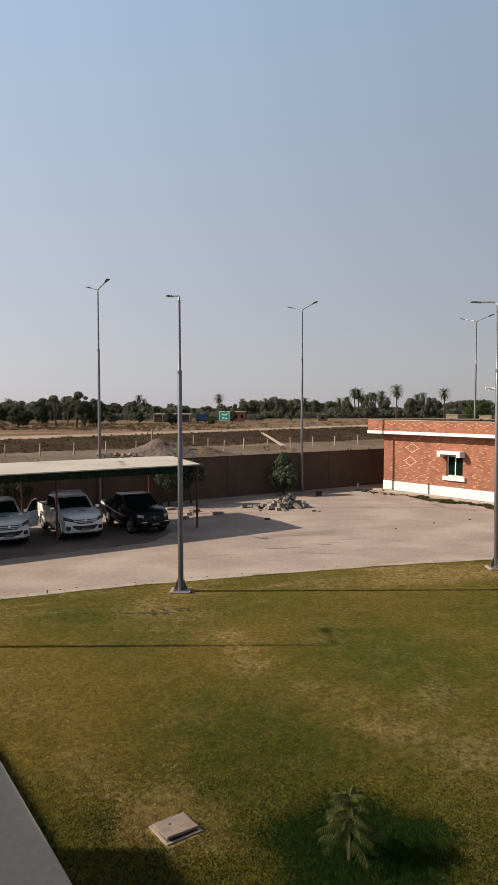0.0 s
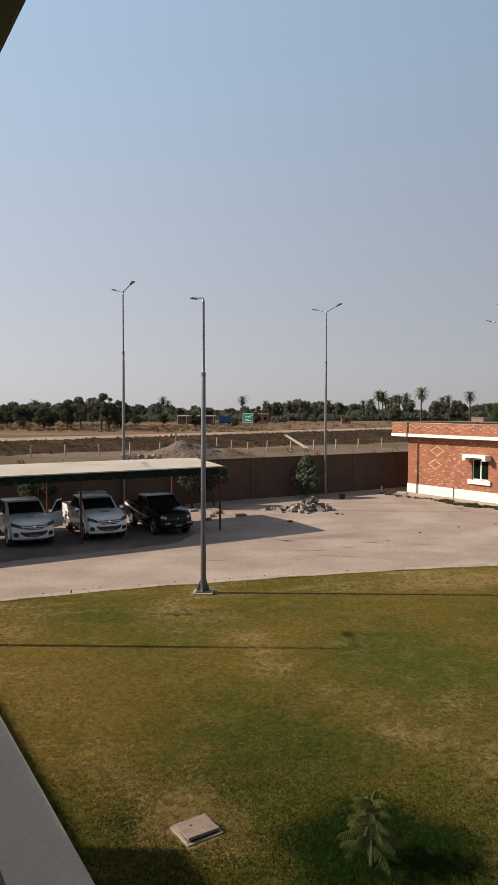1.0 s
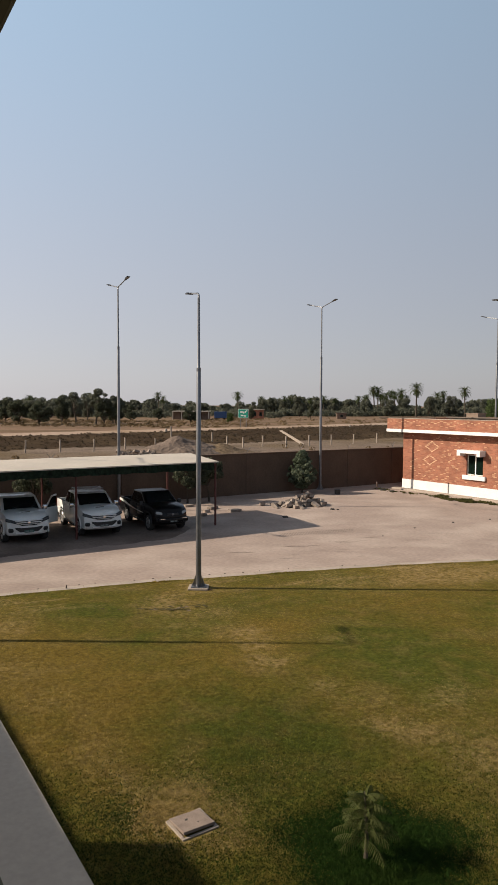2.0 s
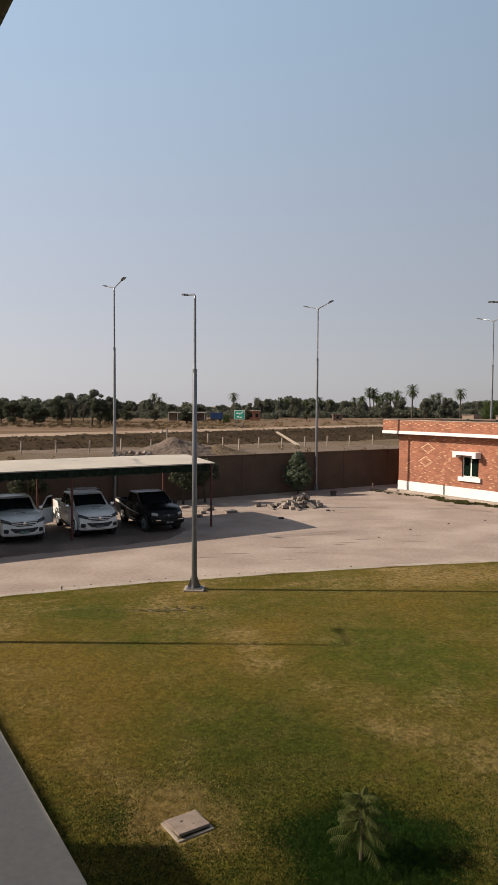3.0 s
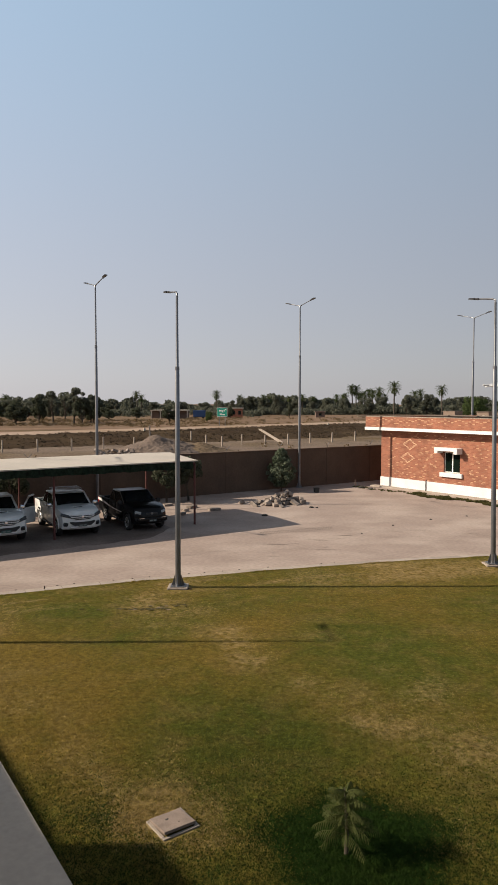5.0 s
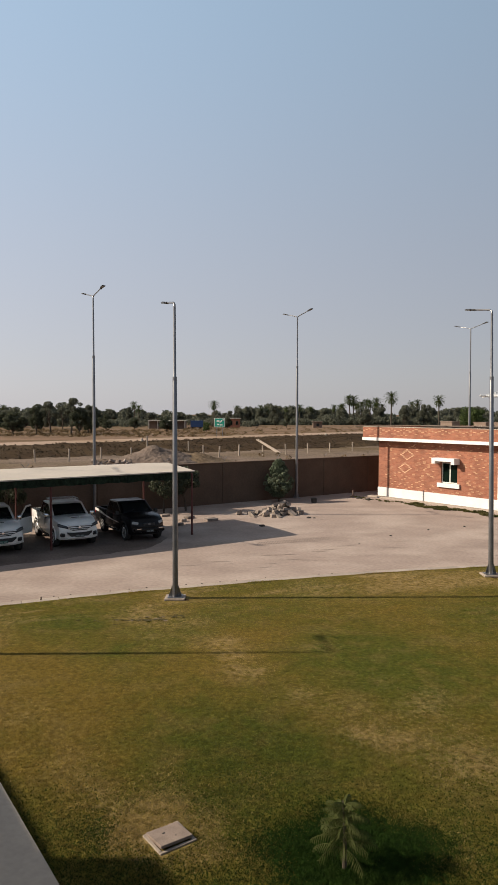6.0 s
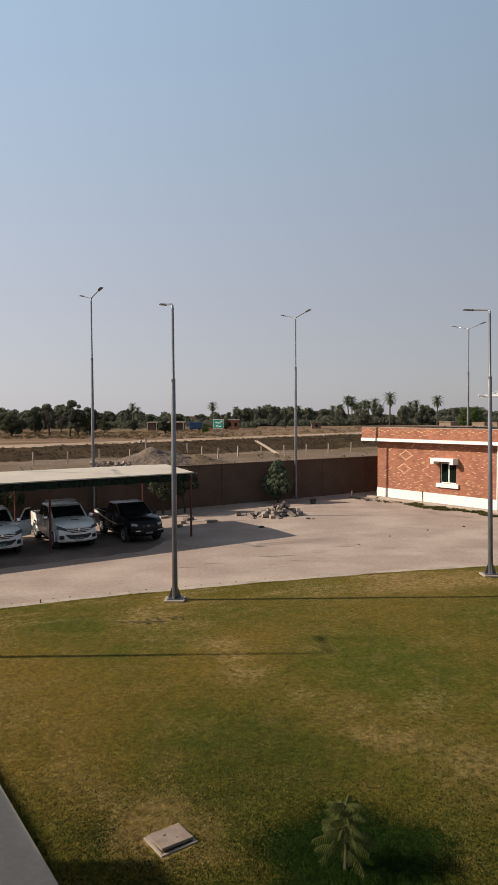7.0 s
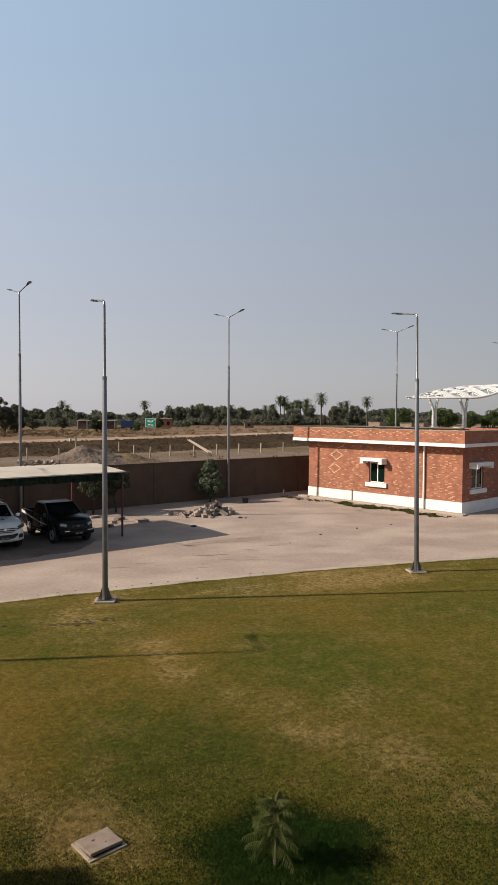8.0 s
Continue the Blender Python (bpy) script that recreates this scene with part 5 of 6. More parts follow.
def lawn_grass():
    rng = np.random.default_rng(21)
    n = 820000
    t = rng.random(n)
    y = 7.2 + 18.5 * t ** 1.7
    half = 0.47 * y + 1.0
    x = (rng.random(n) * 2 - 1) * half + 0.06 * y
    far = 0.25 + 1.05 * np.sqrt(rng.random(50000))            # thicker growth in the palm's bed
    turn = rng.random(50000) * 6.283
    x[:50000] = BED[0] + BED[2] * far * np.cos(turn)
    y[:50000] = BED[1] + BED[2] * far * np.sin(turn)
    ok = y < np.interp(x, KX, KY) - 0.08
    ok &= (x * NB.x + y * NB.y) > W_EDGE + 0.03
    lid = (np.abs((x + 0.965) * 0.814 + (y - 8.85) * 0.581) < 0.28) & (np.abs((x + 0.965) * 0.581 - (y - 8.85) * 0.814) < 0.26)
    ok &= ~lid
    for px, py in LAWN_POLES:
        ok &= ~((np.abs(x - px) < 0.42) & (np.abs(y - py) < 0.38))
    x, y = x[ok], y[ok]
    kk = rng.integers(0, len(KX) - 1, 16000)                 # longer fringe along the kerb
    tt = rng.random(16000)
    inset = 0.02 + 0.09 * rng.random(16000) ** 2
    ex, ey = KX[kk] + (KX[kk + 1] - KX[kk]) * tt, KY[kk] + (KY[kk + 1] - KY[kk]) * tt - inset
    on = ex * NB.x + ey * NB.y > W_EDGE + 0.03
    wk = 5.0 + 16.0 * rng.random(9000)                       # and along the walkway, in uneven tufts
    wq = W_EDGE + 0.005 + 0.16 * rng.random(9000) ** 2
    fx, fy = NB.x * wq + LB.x * wk, NB.y * wq + LB.y * wk
    fringe = np.concatenate([np.zeros(len(x), bool), np.ones(int(on.sum()), bool), np.ones(len(fx), bool)])
    x, y = np.concatenate([x, ex[on], fx]), np.concatenate([y, ey[on], fy])
    n = len(x)
    gx, gy = np.arange(-16, 18, 0.25), np.arange(6, 28, 0.25)
    grid = np.array([[dryness(a, b) for a in gx] for b in gy])
    jit = rng.normal(size=(2, n)) * 0.45
    share = grid[np.clip(((y - 6) / 0.25 + jit[0]).astype(int), 0, len(gy) - 1), np.clip(((x + 16) / 0.25 + jit[1]).astype(int), 0, len(gx) - 1)]
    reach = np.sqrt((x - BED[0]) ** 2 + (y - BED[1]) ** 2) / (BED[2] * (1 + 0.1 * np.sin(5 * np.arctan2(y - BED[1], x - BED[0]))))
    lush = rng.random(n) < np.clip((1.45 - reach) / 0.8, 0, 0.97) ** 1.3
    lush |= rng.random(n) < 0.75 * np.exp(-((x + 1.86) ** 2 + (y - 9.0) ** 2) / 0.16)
    lush |= rng.random(n) < 0.45 * np.clip((11.0 - y) / 2.2, 0, 1)      # dark green blades towards the building, also painting in shade between blades and lens falloff
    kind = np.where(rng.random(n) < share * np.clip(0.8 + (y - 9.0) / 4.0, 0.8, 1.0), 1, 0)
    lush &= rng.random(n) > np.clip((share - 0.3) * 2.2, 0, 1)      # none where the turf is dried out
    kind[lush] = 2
    h = (0.006 + 0.015 * rng.random(n)) * (0.85 + 0.5 * np.clip((15.0 - y) / 6.0, 0, 1)) * np.where(lush, 1.0 + 1.6 * np.clip(1.2 - reach, 0, 0.8), 1.0)
    h[fringe] = (0.018 + 0.022 * rng.random(n) ** 2)[fringe] * np.clip(0.6 + 0.9 * np.sin(x[fringe] * 2.3) * np.sin(x[fringe] * 0.9 + 1), 0.25, 1.3)
    w = 0.004 + 0.0006 * y + 0.004 * rng.random(n)
    a = rng.random(n) * 6.283
    lean = rng.normal(size=(n, 2)) * np.where(lush, 0.7, 1.0)[:, None] * h[:, None]
    z0 = np.full(n, 0.026)
    p0 = np.stack([x - w * np.cos(a), y - w * np.sin(a), z0], 1)
    p1 = np.stack([x + w * np.cos(a), y + w * np.sin(a), z0], 1)
    p2 = np.stack([x + lean[:, 0], y + lean[:, 1], z0 + h], 1)
    v = np.stack([p0, p1, p2], 1).reshape(-1, 3)
    me = bpy.data.meshes.new("lawn_grass")
    me.vertices.add(len(v))
    me.vertices.foreach_set("co", v.ravel().astype(np.float32))
    me.loops.add(len(v))
    me.loops.foreach_set("vertex_index", np.arange(len(v), dtype=np.int32))
    me.polygons.add(n)
    me.polygons.foreach_set("loop_start", np.arange(0, len(v), 3, dtype=np.int32))
    me.polygons.foreach_set("loop_total", np.full(n, 3, dtype=np.int32))
    for q in (M_GRASS, M_STRAW, M_LUSH_SHADE):
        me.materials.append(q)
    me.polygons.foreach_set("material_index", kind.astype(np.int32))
    me.update(calc_edges=True)
    me.attributes.new("tone", "FLOAT", "POINT").data.foreach_set("value", np.repeat(tone_at(x, y), 3).astype(np.float32))
    return tagged(new("lawn_grass", me), "short mown grass, green with straw-dry patches", "grass", kind="stuff")


lawn_grass()


# ---- kerb and yard details ----
def kerb():
    root = tagged(thing("kerb", "pale concrete kerb strip round the lawn", "kerb"), kind="structure")
    pts = kerb_curve(0.5)
    rnd = random.Random(3)
    me = {}
    for i in range(0, len(pts) - 2, 2):
        a, b = pts[i], pts[i + 2]
        L = (b - a).length
        key = round(L, 2)
        if key not in me:
            me[key] = mesh("kerb_stone", boxed(0.005, 0.0, -0.12, L - 0.005, 0.34, 0.03), M_KERB)
        o = new("kerb_stone", me[key])
        o.parent = root
        o.matrix_basis = pose(a.x, a.y, rnd.uniform(-0.004, 0.004), 0, 0, math.degrees(math.atan2(b.y - a.y, b.x - a.x)))

    jb = bmesh.new()
    prev = None
    for a, b in zip(pts, pts[1:]):
        out = Vector((-(b - a).y, (b - a).x, 0)).normalized()
        w = rnd.uniform(0.025, 0.055)
        q = [jb.verts.new(a + out * 0.355 + Vector((0, 0, 0.004))), jb.verts.new(a + out * (0.355 + w) + Vector((0, 0, 0.004)))]
        if prev:
            jb.faces.new((prev[0], q[0], q[1], prev[1]))
        prev = q
    part("joint", jb, M_JOINT, root, "dirt-filled joint along the kerb")
    line = kerb_curve(0.57)
    peg = mesh("peg", tubed([(0, 0, -0.02), (0, 0, 0.012)], 0.028, 8), M_PEG)
    for a, b in zip(line, line[1:]):
        if rnd.random() < 0.3 or a.x > 5:
            continue
        out = Vector((-(b - a).y, (b - a).x, 0)).normalized()
        o = new("peg", peg)
        o.parent = root
        o.location = a + out * (0.52 + rnd.uniform(-0.04, 0.04)) + (b - a) * rnd.uniform(-0.2, 0.2)
    o = part("stub", tubed([(0, 0, -0.02), (0.02, 0, 0.13)], [0.022, 0.02], 6), M_PEG, root, "short rusty iron stub")
    o.location = (-6.12, 20.55, 0)


M_JOINT = mat("joint_dirt", (0.14, 0.108, 0.09), (0.20, 0.155, 0.13), 3.0, 0.95, fine=0.2, spec=0.05)
M_PEG = mat("rusty_iron", (0.06, 0.045, 0.038), (0.09, 0.065, 0.05), 8.0, 0.8, fine=0.2)
kerb()

M_MUD = mat("mud_plaster", (0.33, 0.25, 0.18), (0.27, 0.20, 0.14), 0.7, 0.95, fine=0.12)
M_PALEWALL = mat("pale_render", (0.50, 0.44, 0.37), (0.42, 0.37, 0.31), 0.7, 0.9, fine=0.08)
M_BLOCK = mat("roof_block_render", (0.21, 0.155, 0.12), (0.16, 0.115, 0.09), 2.0, 0.9, fine=0.15)
M_RUBBLE = mat("broken_concrete", (0.285, 0.232, 0.198), (0.185, 0.152, 0.130), 4.0, 0.95, bump=0.5, fine=0.2, per_piece=0.2)
M_DARK = mat("dark_scrap_and_holes", (0.03, 0.028, 0.026), (0.05, 0.045, 0.04), 6.0, 0.9, fine=0.2)


def rough_block(rnd, lx, ly, lz):
    b = boxed(-lx / 2, -ly / 2, 0, lx / 2, ly / 2, lz, bevel=0.018)
    for v in b.verts:
        v.co += Vector((rnd.uniform(-1, 1), rnd.uniform(-1, 1), rnd.uniform(-0.6, 0.6))) * 0.016
    return b


def concrete_block(x, y, z, lx, ly, lz, tilt, turn, rnd, label="broken grey concrete kerb block in a rubble heap", group="rubble heap blocks"):
    root = thing("concrete_block", label, "concrete block", group)
    root.matrix_world = pose(x, y, z, *tilt, turn)
    part("block", rough_block(rnd, lx, ly, lz), M_RUBBLE, root)


rnd = random.Random(12)
for i in range(44):
    u = rnd.gauss(0, 0.85) + 0.15
    u = max(-1.9, min(1.5, u))
    w = rnd.gauss(0, 0.42)
    hgt = max(0.0, 0.58 * math.exp(-((u - 0.45) ** 2) / 0.5 - w * w / 0.35))
    z = 0.005 if i < 16 else rnd.uniform(0.25, 1.0) * hgt
    tilt = (0, 0) if i < 16 else (rnd.uniform(-28, 28), rnd.uniform(-35, 35))
    concrete_block(1.72 + u, 38.35 + 0.25 * u + w, z, rnd.uniform(0.42, 0.78), rnd.uniform(0.18, 0.27), rnd.uniform(0.15, 0.23), tilt, rnd.uniform(0, 180), rnd)
for x, y, lx, ly in ((-2.9, 36.87, 0.6, 0.3), (-1.66, 36.06, 0.62, 0.4), (-3.15, 35.74, 0.32, 0.25), (-3.15, 34.5, 0.26, 0.2), (-4.3, 37.6, 0.5, 0.3)):
    concrete_block(x, y, 0.004, lx, ly, rnd.uniform(0.09, 0.15), (0, 0), rnd.uniform(20, 60), rnd, "loose flat concrete slab lying near the wall", "loose slabs")


def scrap(x, y, s, seed, label="small dark lump of scrap on the yard"):
    r = random.Random(seed)
    root = thing("scrap_lump", label, "scrap", "scrap lumps on the yard")
    root.location = (x, y, 0)
    b = bmesh.new()
    bmesh.ops.create_icosphere(b, subdivisions=2, radius=s)
    for v in b.verts:
        v.co = Vector((v.co.x * 1.3, v.co.y, max(-0.2 * s, v.co.z * 0.6))) * r.uniform(0.8, 1.15) + Vector((0, 0, 0.2 * s))
    part("lump", b, M_DARK, root)


for i, (x, y, s) in enumerate(((0.98, 34.3, 0.12), (3.6, 37.0, 0.10), (3.9, 36.95, 0.06), (7.8, 45.6, 0.16), (8.3, 44.9, 0.14), (6.9, 31.6, 0.045), (9.1, 33.2, 0.05), (5.1, 29.6, 0.035), (11.2, 34.2, 0.05))):
    scrap(x, y, s, i)


def bin_box():
    root = thing("waste_bin", "small dark square waste bin beside the wall", "bin")
    root.matrix_world = pose(4.55, 43.4, 0, 0, 0, 20) @ Matrix.Scale(0.66, 4)
    b = bmesh.new()
    prism(b, [(-0.19, 0), (0.19, 0), (0.23, 0.42), (-0.23, 0.42)], -0.2, 0.2)
    part("body", b, M_DARK, root)
    part("rim", boxed(-0.25, -0.22, 0.42, 0.25, 0.22, 0.46, bevel=0.01), M_DARK, root)


bin_box()
stub = thing("marker_post", "short thin concrete marker post by the wall", "post")
stub.location = (7.5, 46.2, 0)
part("shaft", boxed(-0.04, -0.04, -0.05, 0.04, 0.04, 0.5, bevel=0.01), M_BLOCK, stub)


def streaks():
    """Cracks and dragged dirt lines in the yard surface."""
    r = random.Random(17)
    root = tagged(thing("yard_cracks", "thin dark cracks and dirt lines in the concrete", "cracks"), kind="structure")
    lines = [(0.64, 27.23, 1.6, 0.12, 0.035), (2.8, 27.99, 0.8, 0.1, 0.03), (-2.43, 25.28, 0.8, 0.15, 0.03), (-1.43, 26.02, 1.1, 0.1, 0.025), (3.85, 29.1, 1.0, 0.15, 0.03)]
    for i in range(64):
        x, y = r.uniform(-8, 16), r.uniform(22.5, 37)
        rel = Vector((x - CP[0], y - CP[1], 0))
        if y > np.interp(x, KX, KY) + 0.8 and (rel.dot(AX) > 0.5 or rel.dot(NX) > 6.0):
            lines.append((x, y, r.choice([r.uniform(0.2, 0.8), r.uniform(0.5, 1.6), r.uniform(1.5, 3.2)]), r.choice([r.gauss(0.16, 0.10), r.gauss(0.16, 0.12), r.uniform(-0.4, 0.8)]), 0.013))
    for x, y, L, a, wide in lines:
        b = bmesh.new()
        prev = None
        k = 8
        for j in range(k + 1):
            t = j / k
            px, py = x + L * t * math.cos(a) + r.uniform(-0.02, 0.02), y + L * t * math.sin(a) + r.uniform(-0.05, 0.05)
            w = wide * math.sin(math.pi * (0.08 + 0.84 * t)) * r.uniform(0.6, 1.5)
            q = [b.verts.new((px, py - w, 0.009)), b.verts.new((px, py + w, 0.009))]
            if prev:
                b.faces.new((prev[0], q[0], q[1], prev[1]))
            prev = q
        part("crack", b, M_CRACK, root)
    for k in range(27):                      # tread marks left by a lorry
        for s in (0.0, 0.42):
            px, py = 0.55 + 0.125 * k + 0.2 * s, 29.3 + 0.05 * k + s
            b = bmesh.new()
            b.faces.new([b.verts.new(c) for c in ((px, py, 0.004), (px + 0.06, py, 0.004), (px + 0.16, py + 0.3, 0.004), (px + 0.10, py + 0.3, 0.004))])
            part("tread_mark", b, M_CRACK, root)


M_CRACK = mat("crack_dirt", (0.195, 0.149, 0.123), (0.235, 0.181, 0.150), 5.0, 0.95, fine=0.2)
streaks()


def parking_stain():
    """Oil-mottled parking ground; its dark colour also paints in the carport's shade."""
    rt_ = tagged(thing("parking_stain", "oil-stained parking ground with carport shade painted in", "stain"), kind="structure")
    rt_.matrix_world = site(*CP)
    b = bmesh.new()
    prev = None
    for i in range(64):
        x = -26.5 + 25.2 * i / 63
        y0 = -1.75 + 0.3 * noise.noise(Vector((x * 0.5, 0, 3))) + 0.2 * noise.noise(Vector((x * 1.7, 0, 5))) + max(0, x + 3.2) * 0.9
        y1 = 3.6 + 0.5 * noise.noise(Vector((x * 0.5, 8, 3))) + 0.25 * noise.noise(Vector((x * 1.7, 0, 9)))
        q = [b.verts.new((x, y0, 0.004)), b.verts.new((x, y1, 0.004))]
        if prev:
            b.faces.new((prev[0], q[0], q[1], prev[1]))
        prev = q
    part("patch", b, M_STAIN_SHADE, rt_)


M_STAIN_SHADE = mat("oily_shaded_concrete", (0.18, 0.138, 0.117), (0.115, 0.089, 0.076), 0.7, 0.85, bump=0.1, fine=0.18, c=(0.205, 0.16, 0.136), cscale=0.5, spec=0.1)
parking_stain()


M_WEED = leaf_mat("olive_weed", (0.068, 0.070, 0.024), (0.105, 0.095, 0.036))


def clump_strip():
    """Weeds along the foot of the brick building."""
    rng = np.random.default_rng(33)
    r = random.Random(33)
    blobs = []
    for i in range(420):
        k = r.choice([r.uniform(-0.6, 5.5), r.uniform(-0.2, 7.6), r.uniform(5.0, 7.6), r.uniform(7.6, 12.6)])
        edge = 1.55 + 0.25 * math.sin(k * 1.3) + 0.12 * math.sin(k * 4.1)
        p = Vector((16.37, 37.34, 0)) + Vector((-0.602, 0.799, 0)) * k + Vector((-0.799, -0.602, 0)) * (edge + r.gauss(0, 0.16))
        s = r.uniform(0.05, 0.17) * (1.0 if 0.8 < k < 7.6 else 0.5) * (0.9 + 0.2 * math.sin(k * 2.7))
        blobs.append((p.x, p.y, s * 0.5, s))
    v, f = leaf_cloud(rng, blobs, 26000, 0.035)
    v[:, 2] = np.maximum(v[:, 2] * 0.75, 0.004)
    tagged(new("wall_foot_weeds", cloud_mesh("wall_foot_weeds", v, f, M_WEED)), "green weeds growing along the building foot", "weeds", kind="stuff")


clump_strip()

# ---- lawn things ----
def manhole():
    root = thing("inspection_cover", "weathered square concrete inspection cover in the lawn", "manhole cover")
    root.matrix_world = pose(-0.968, 8.90, 0.0, 0, 0, 35.5)
    fr = bmesh.new()
    for a in ((-0.275, -0.25, 0.275, -0.205), (-0.275, 0.205, 0.275, 0.25), (-0.275, -0.205, -0.225, 0.205), (0.225, -0.205, 0.275, 0.205)):
        box(fr, a[0], a[1], -0.1, a[2], a[3], 0.05, bevel=0.008)
    for v in fr.verts:
        v.co += Vector((noise.noise(v.co * 9), noise.noise(v.co * 9 + Vector((5, 0, 0))), 0)) * 0.012
    part("frame", fr, M_KERB, root, "worn concrete rim")
    # Dark filling and discs: shade of the pit and holes is in their colour.
    part("pit", boxed(-0.225, -0.205, -0.12, 0.225, 0.205, 0.02), M_DARK, root, "dark filling for the shaded gap under the lid")
    lb = boxed(-0.238, -0.215, 0.0, 0.238, 0.215, 0.042, bevel=0.008)
    lid = part("lid", lb, M_LID, root, "pale concrete lid")
    lid.rotation_euler = (radians(-4.5), radians(1.5), 0)
    lid.location = (0.0, 0.012, 0.045)
    part("lifting_hole", tubed([(-0.06, 0.05, 0.037), (-0.06, 0.05, 0.0445)], 0.02, 10), M_DARK, lid)
    part("lifting_hole", tubed([(-0.04, 0.06, 0.037), (-0.04, 0.06, 0.0445)], 0.012, 8), M_DARK, lid)
    part("lifting_hole", tubed([(0.05, -0.09, 0.037), (0.05, -0.09, 0.0445)], 0.011, 8), M_DARK, lid)


M_LID = mat("lid_concrete", (0.225, 0.172, 0.140), (0.160, 0.122, 0.100), 6.0, 0.9, bump=0.3, fine=0.15)
manhole()


def young_palm():
    root = thing("young_palm", "young feathery palm plant in a lush grass patch", "palm plant")
    root.location = (1.27, 8.27, 0.0)
    r = random.Random(6)
    part("stem", tubed([(0, 0, -0.05), (0.012, 0, 0.3), (0, 0.01, 0.6), (-0.02, 0, 0.9)], [0.03, 0.024, 0.016, 0.006], 8), M_BARK, root)
    n = 40
    for i in range(n):
        f = i / (n - 1)                      # 0 low, 1 top
        a = 0.35 + i * 2.39996
        L = (0.45 - 0.21 * f) * r.uniform(0.88, 1.1)
        d = Vector((math.cos(a), math.sin(a), 0))
        side = Vector((-d.y, d.x, 0))
        p = Vector((0, 0, 0.24 + 0.60 * f))
        ang = 0.62 + 0.35 * f + r.uniform(-0.2, 0.2)
        b = bmesh.new()
        pts = [p.copy()]
        k = 15
        for j in range(k):
            step = (d * math.cos(ang) + Vector((0, 0, math.sin(ang)))) * (L / k)
            q = p + step
            t = (j + 0.5) / k
            if t > 0.12:
                ll = (0.105 - 0.04 * f) * math.sin(math.pi * (0.22 + 0.70 * t)) + 0.02
                for s in (-1, 1):
                    tip = q + side * s * ll * r.uniform(0.55, 0.85) + step.normalized() * ll * 0.3 - Vector((0, 0, ll * r.uniform(0.55, 0.85)))
                    w = step.normalized() * 0.0058
                    mid = q.lerp(tip, 0.5) + Vector((0, 0, ll * 0.1))
                    va = [b.verts.new(c) for c in (q - w, q + w, mid + w, mid - w, tip + w * 0.2, tip - w * 0.2)]
                    b.faces.new((va[0], va[1], va[2], va[3]))
                    b.faces.new((va[3], va[2], va[4], va[5]))
            p = q
            pts.append(p.copy())
            ang -= 0.088
        tube(b, pts, [0.009 - 0.006 * c / k for c in range(len(pts))], 4)
        part("frond", b, M_PALMLEAF, root)


M_PALMLEAF = leaf_mat("young_palm_leaf", (0.074, 0.084, 0.024), (0.044, 0.054, 0.015))
young_palm()


M_DAMP = mat("damp_turf_soil", (0.060, 0.052, 0.024), (0.085, 0.070, 0.034), 6.0, 0.95, fine=0.3, spec=0.03)
M_GREY = mat("grey_soil", (0.21, 0.165, 0.12), (0.15, 0.115, 0.08), 6.0, 0.95, fine=0.3, spec=0.03)


def bare_patch(x, y, r0, seed, z=0.034):
    r = random.Random(seed)
    b = bmesh.new()
    ring = [b.verts.new((x + r0 * 1.6 * math.cos(a) * r.uniform(0.7, 1.2), y + r0 * math.sin(a) * r.uniform(0.7, 1.2), z)) for a in np.arange(0, 6.28, 0.4)]
    b.faces.new(ring)
    return b


rt = tagged(thing("bare_soil", "small bare soil spots in the lawn", "soil"), kind="structure")
rnd = random.Random(70)
for i in range(16):
    x = rnd.gauss(-2.75, 0.42)
    part("spot", bare_patch(x, 18.62 + 0.12 * (x + 2.75) + rnd.gauss(0, 0.10), rnd.uniform(0.02, 0.045), i, 0.0345 + 0.0003 * i), M_GREY, rt, "pale bare soil")
for i in range(34):
    x = rnd.gauss(-2.7, 0.62)
    part("dark_spot", bare_patch(x, 18.60 + 0.12 * (x + 2.7) + rnd.gauss(0, 0.15), rnd.uniform(0.02, 0.055), 40 + i, 0.0405 + 0.0003 * i), M_DAMP, rt, "damp dark soil")
for i, (x, y, r0) in enumerate(((-6.75, 16.6, 0.06), (-1.75, 20.55, 0.09), (9.0, 23.5, 0.12), (8.75, 23.35, 0.1))):
    part("dark_spot", bare_patch(x, y, r0, 80 + i, 0.039), M_SLOPE, rt, "damp dark soil")


# ---- waste ground behind the wall ----
M_GRAVEL = mat("gravel_heap", (0.160, 0.118, 0.095), (0.098, 0.072, 0.057), 3.5, 0.95, bump=1.0, fine=0.45)


def heap(name, x, y, rx, ry, h, seed, label, material, turn=0):
    rng = np.random.default_rng(seed)
    n = 72
    vs, fs = [], []
    for j in range(n + 1):
        for i in range(n + 1):
            u, v = i / n * 2 - 1, j / n * 2 - 1
            d = math.hypot(u, v)
            z = h * max(0.0, 1 - d) ** 0.85
            z *= 1 + 0.25 * noise.noise(Vector((u * 3, v * 3, seed)))
            z += (0.09 * noise.noise(Vector((u * 12, v * 12, seed))) + 0.06 * noise.noise(Vector((u * 31, v * 31, seed)))) * min(1, z)
            vs.append((u * rx, v * ry, z - 0.15))
    for j in range(n):
        for i in range(n):
            fs.append((j * (n + 1) + i, j * (n + 1) + i + 1, (j + 1) * (n + 1) + i + 1, (j + 1) * (n + 1) + i))
    me = bpy.data.meshes.new(name)
    me.from_pydata(vs, [], fs)
    me.materials.append(material)
    root = thing(name, label, "heap")
    root.matrix_world = pose(x, y, bank(x, y), 0, 0, turn)
    o = new("mound", me)
    o.parent = root
    return root


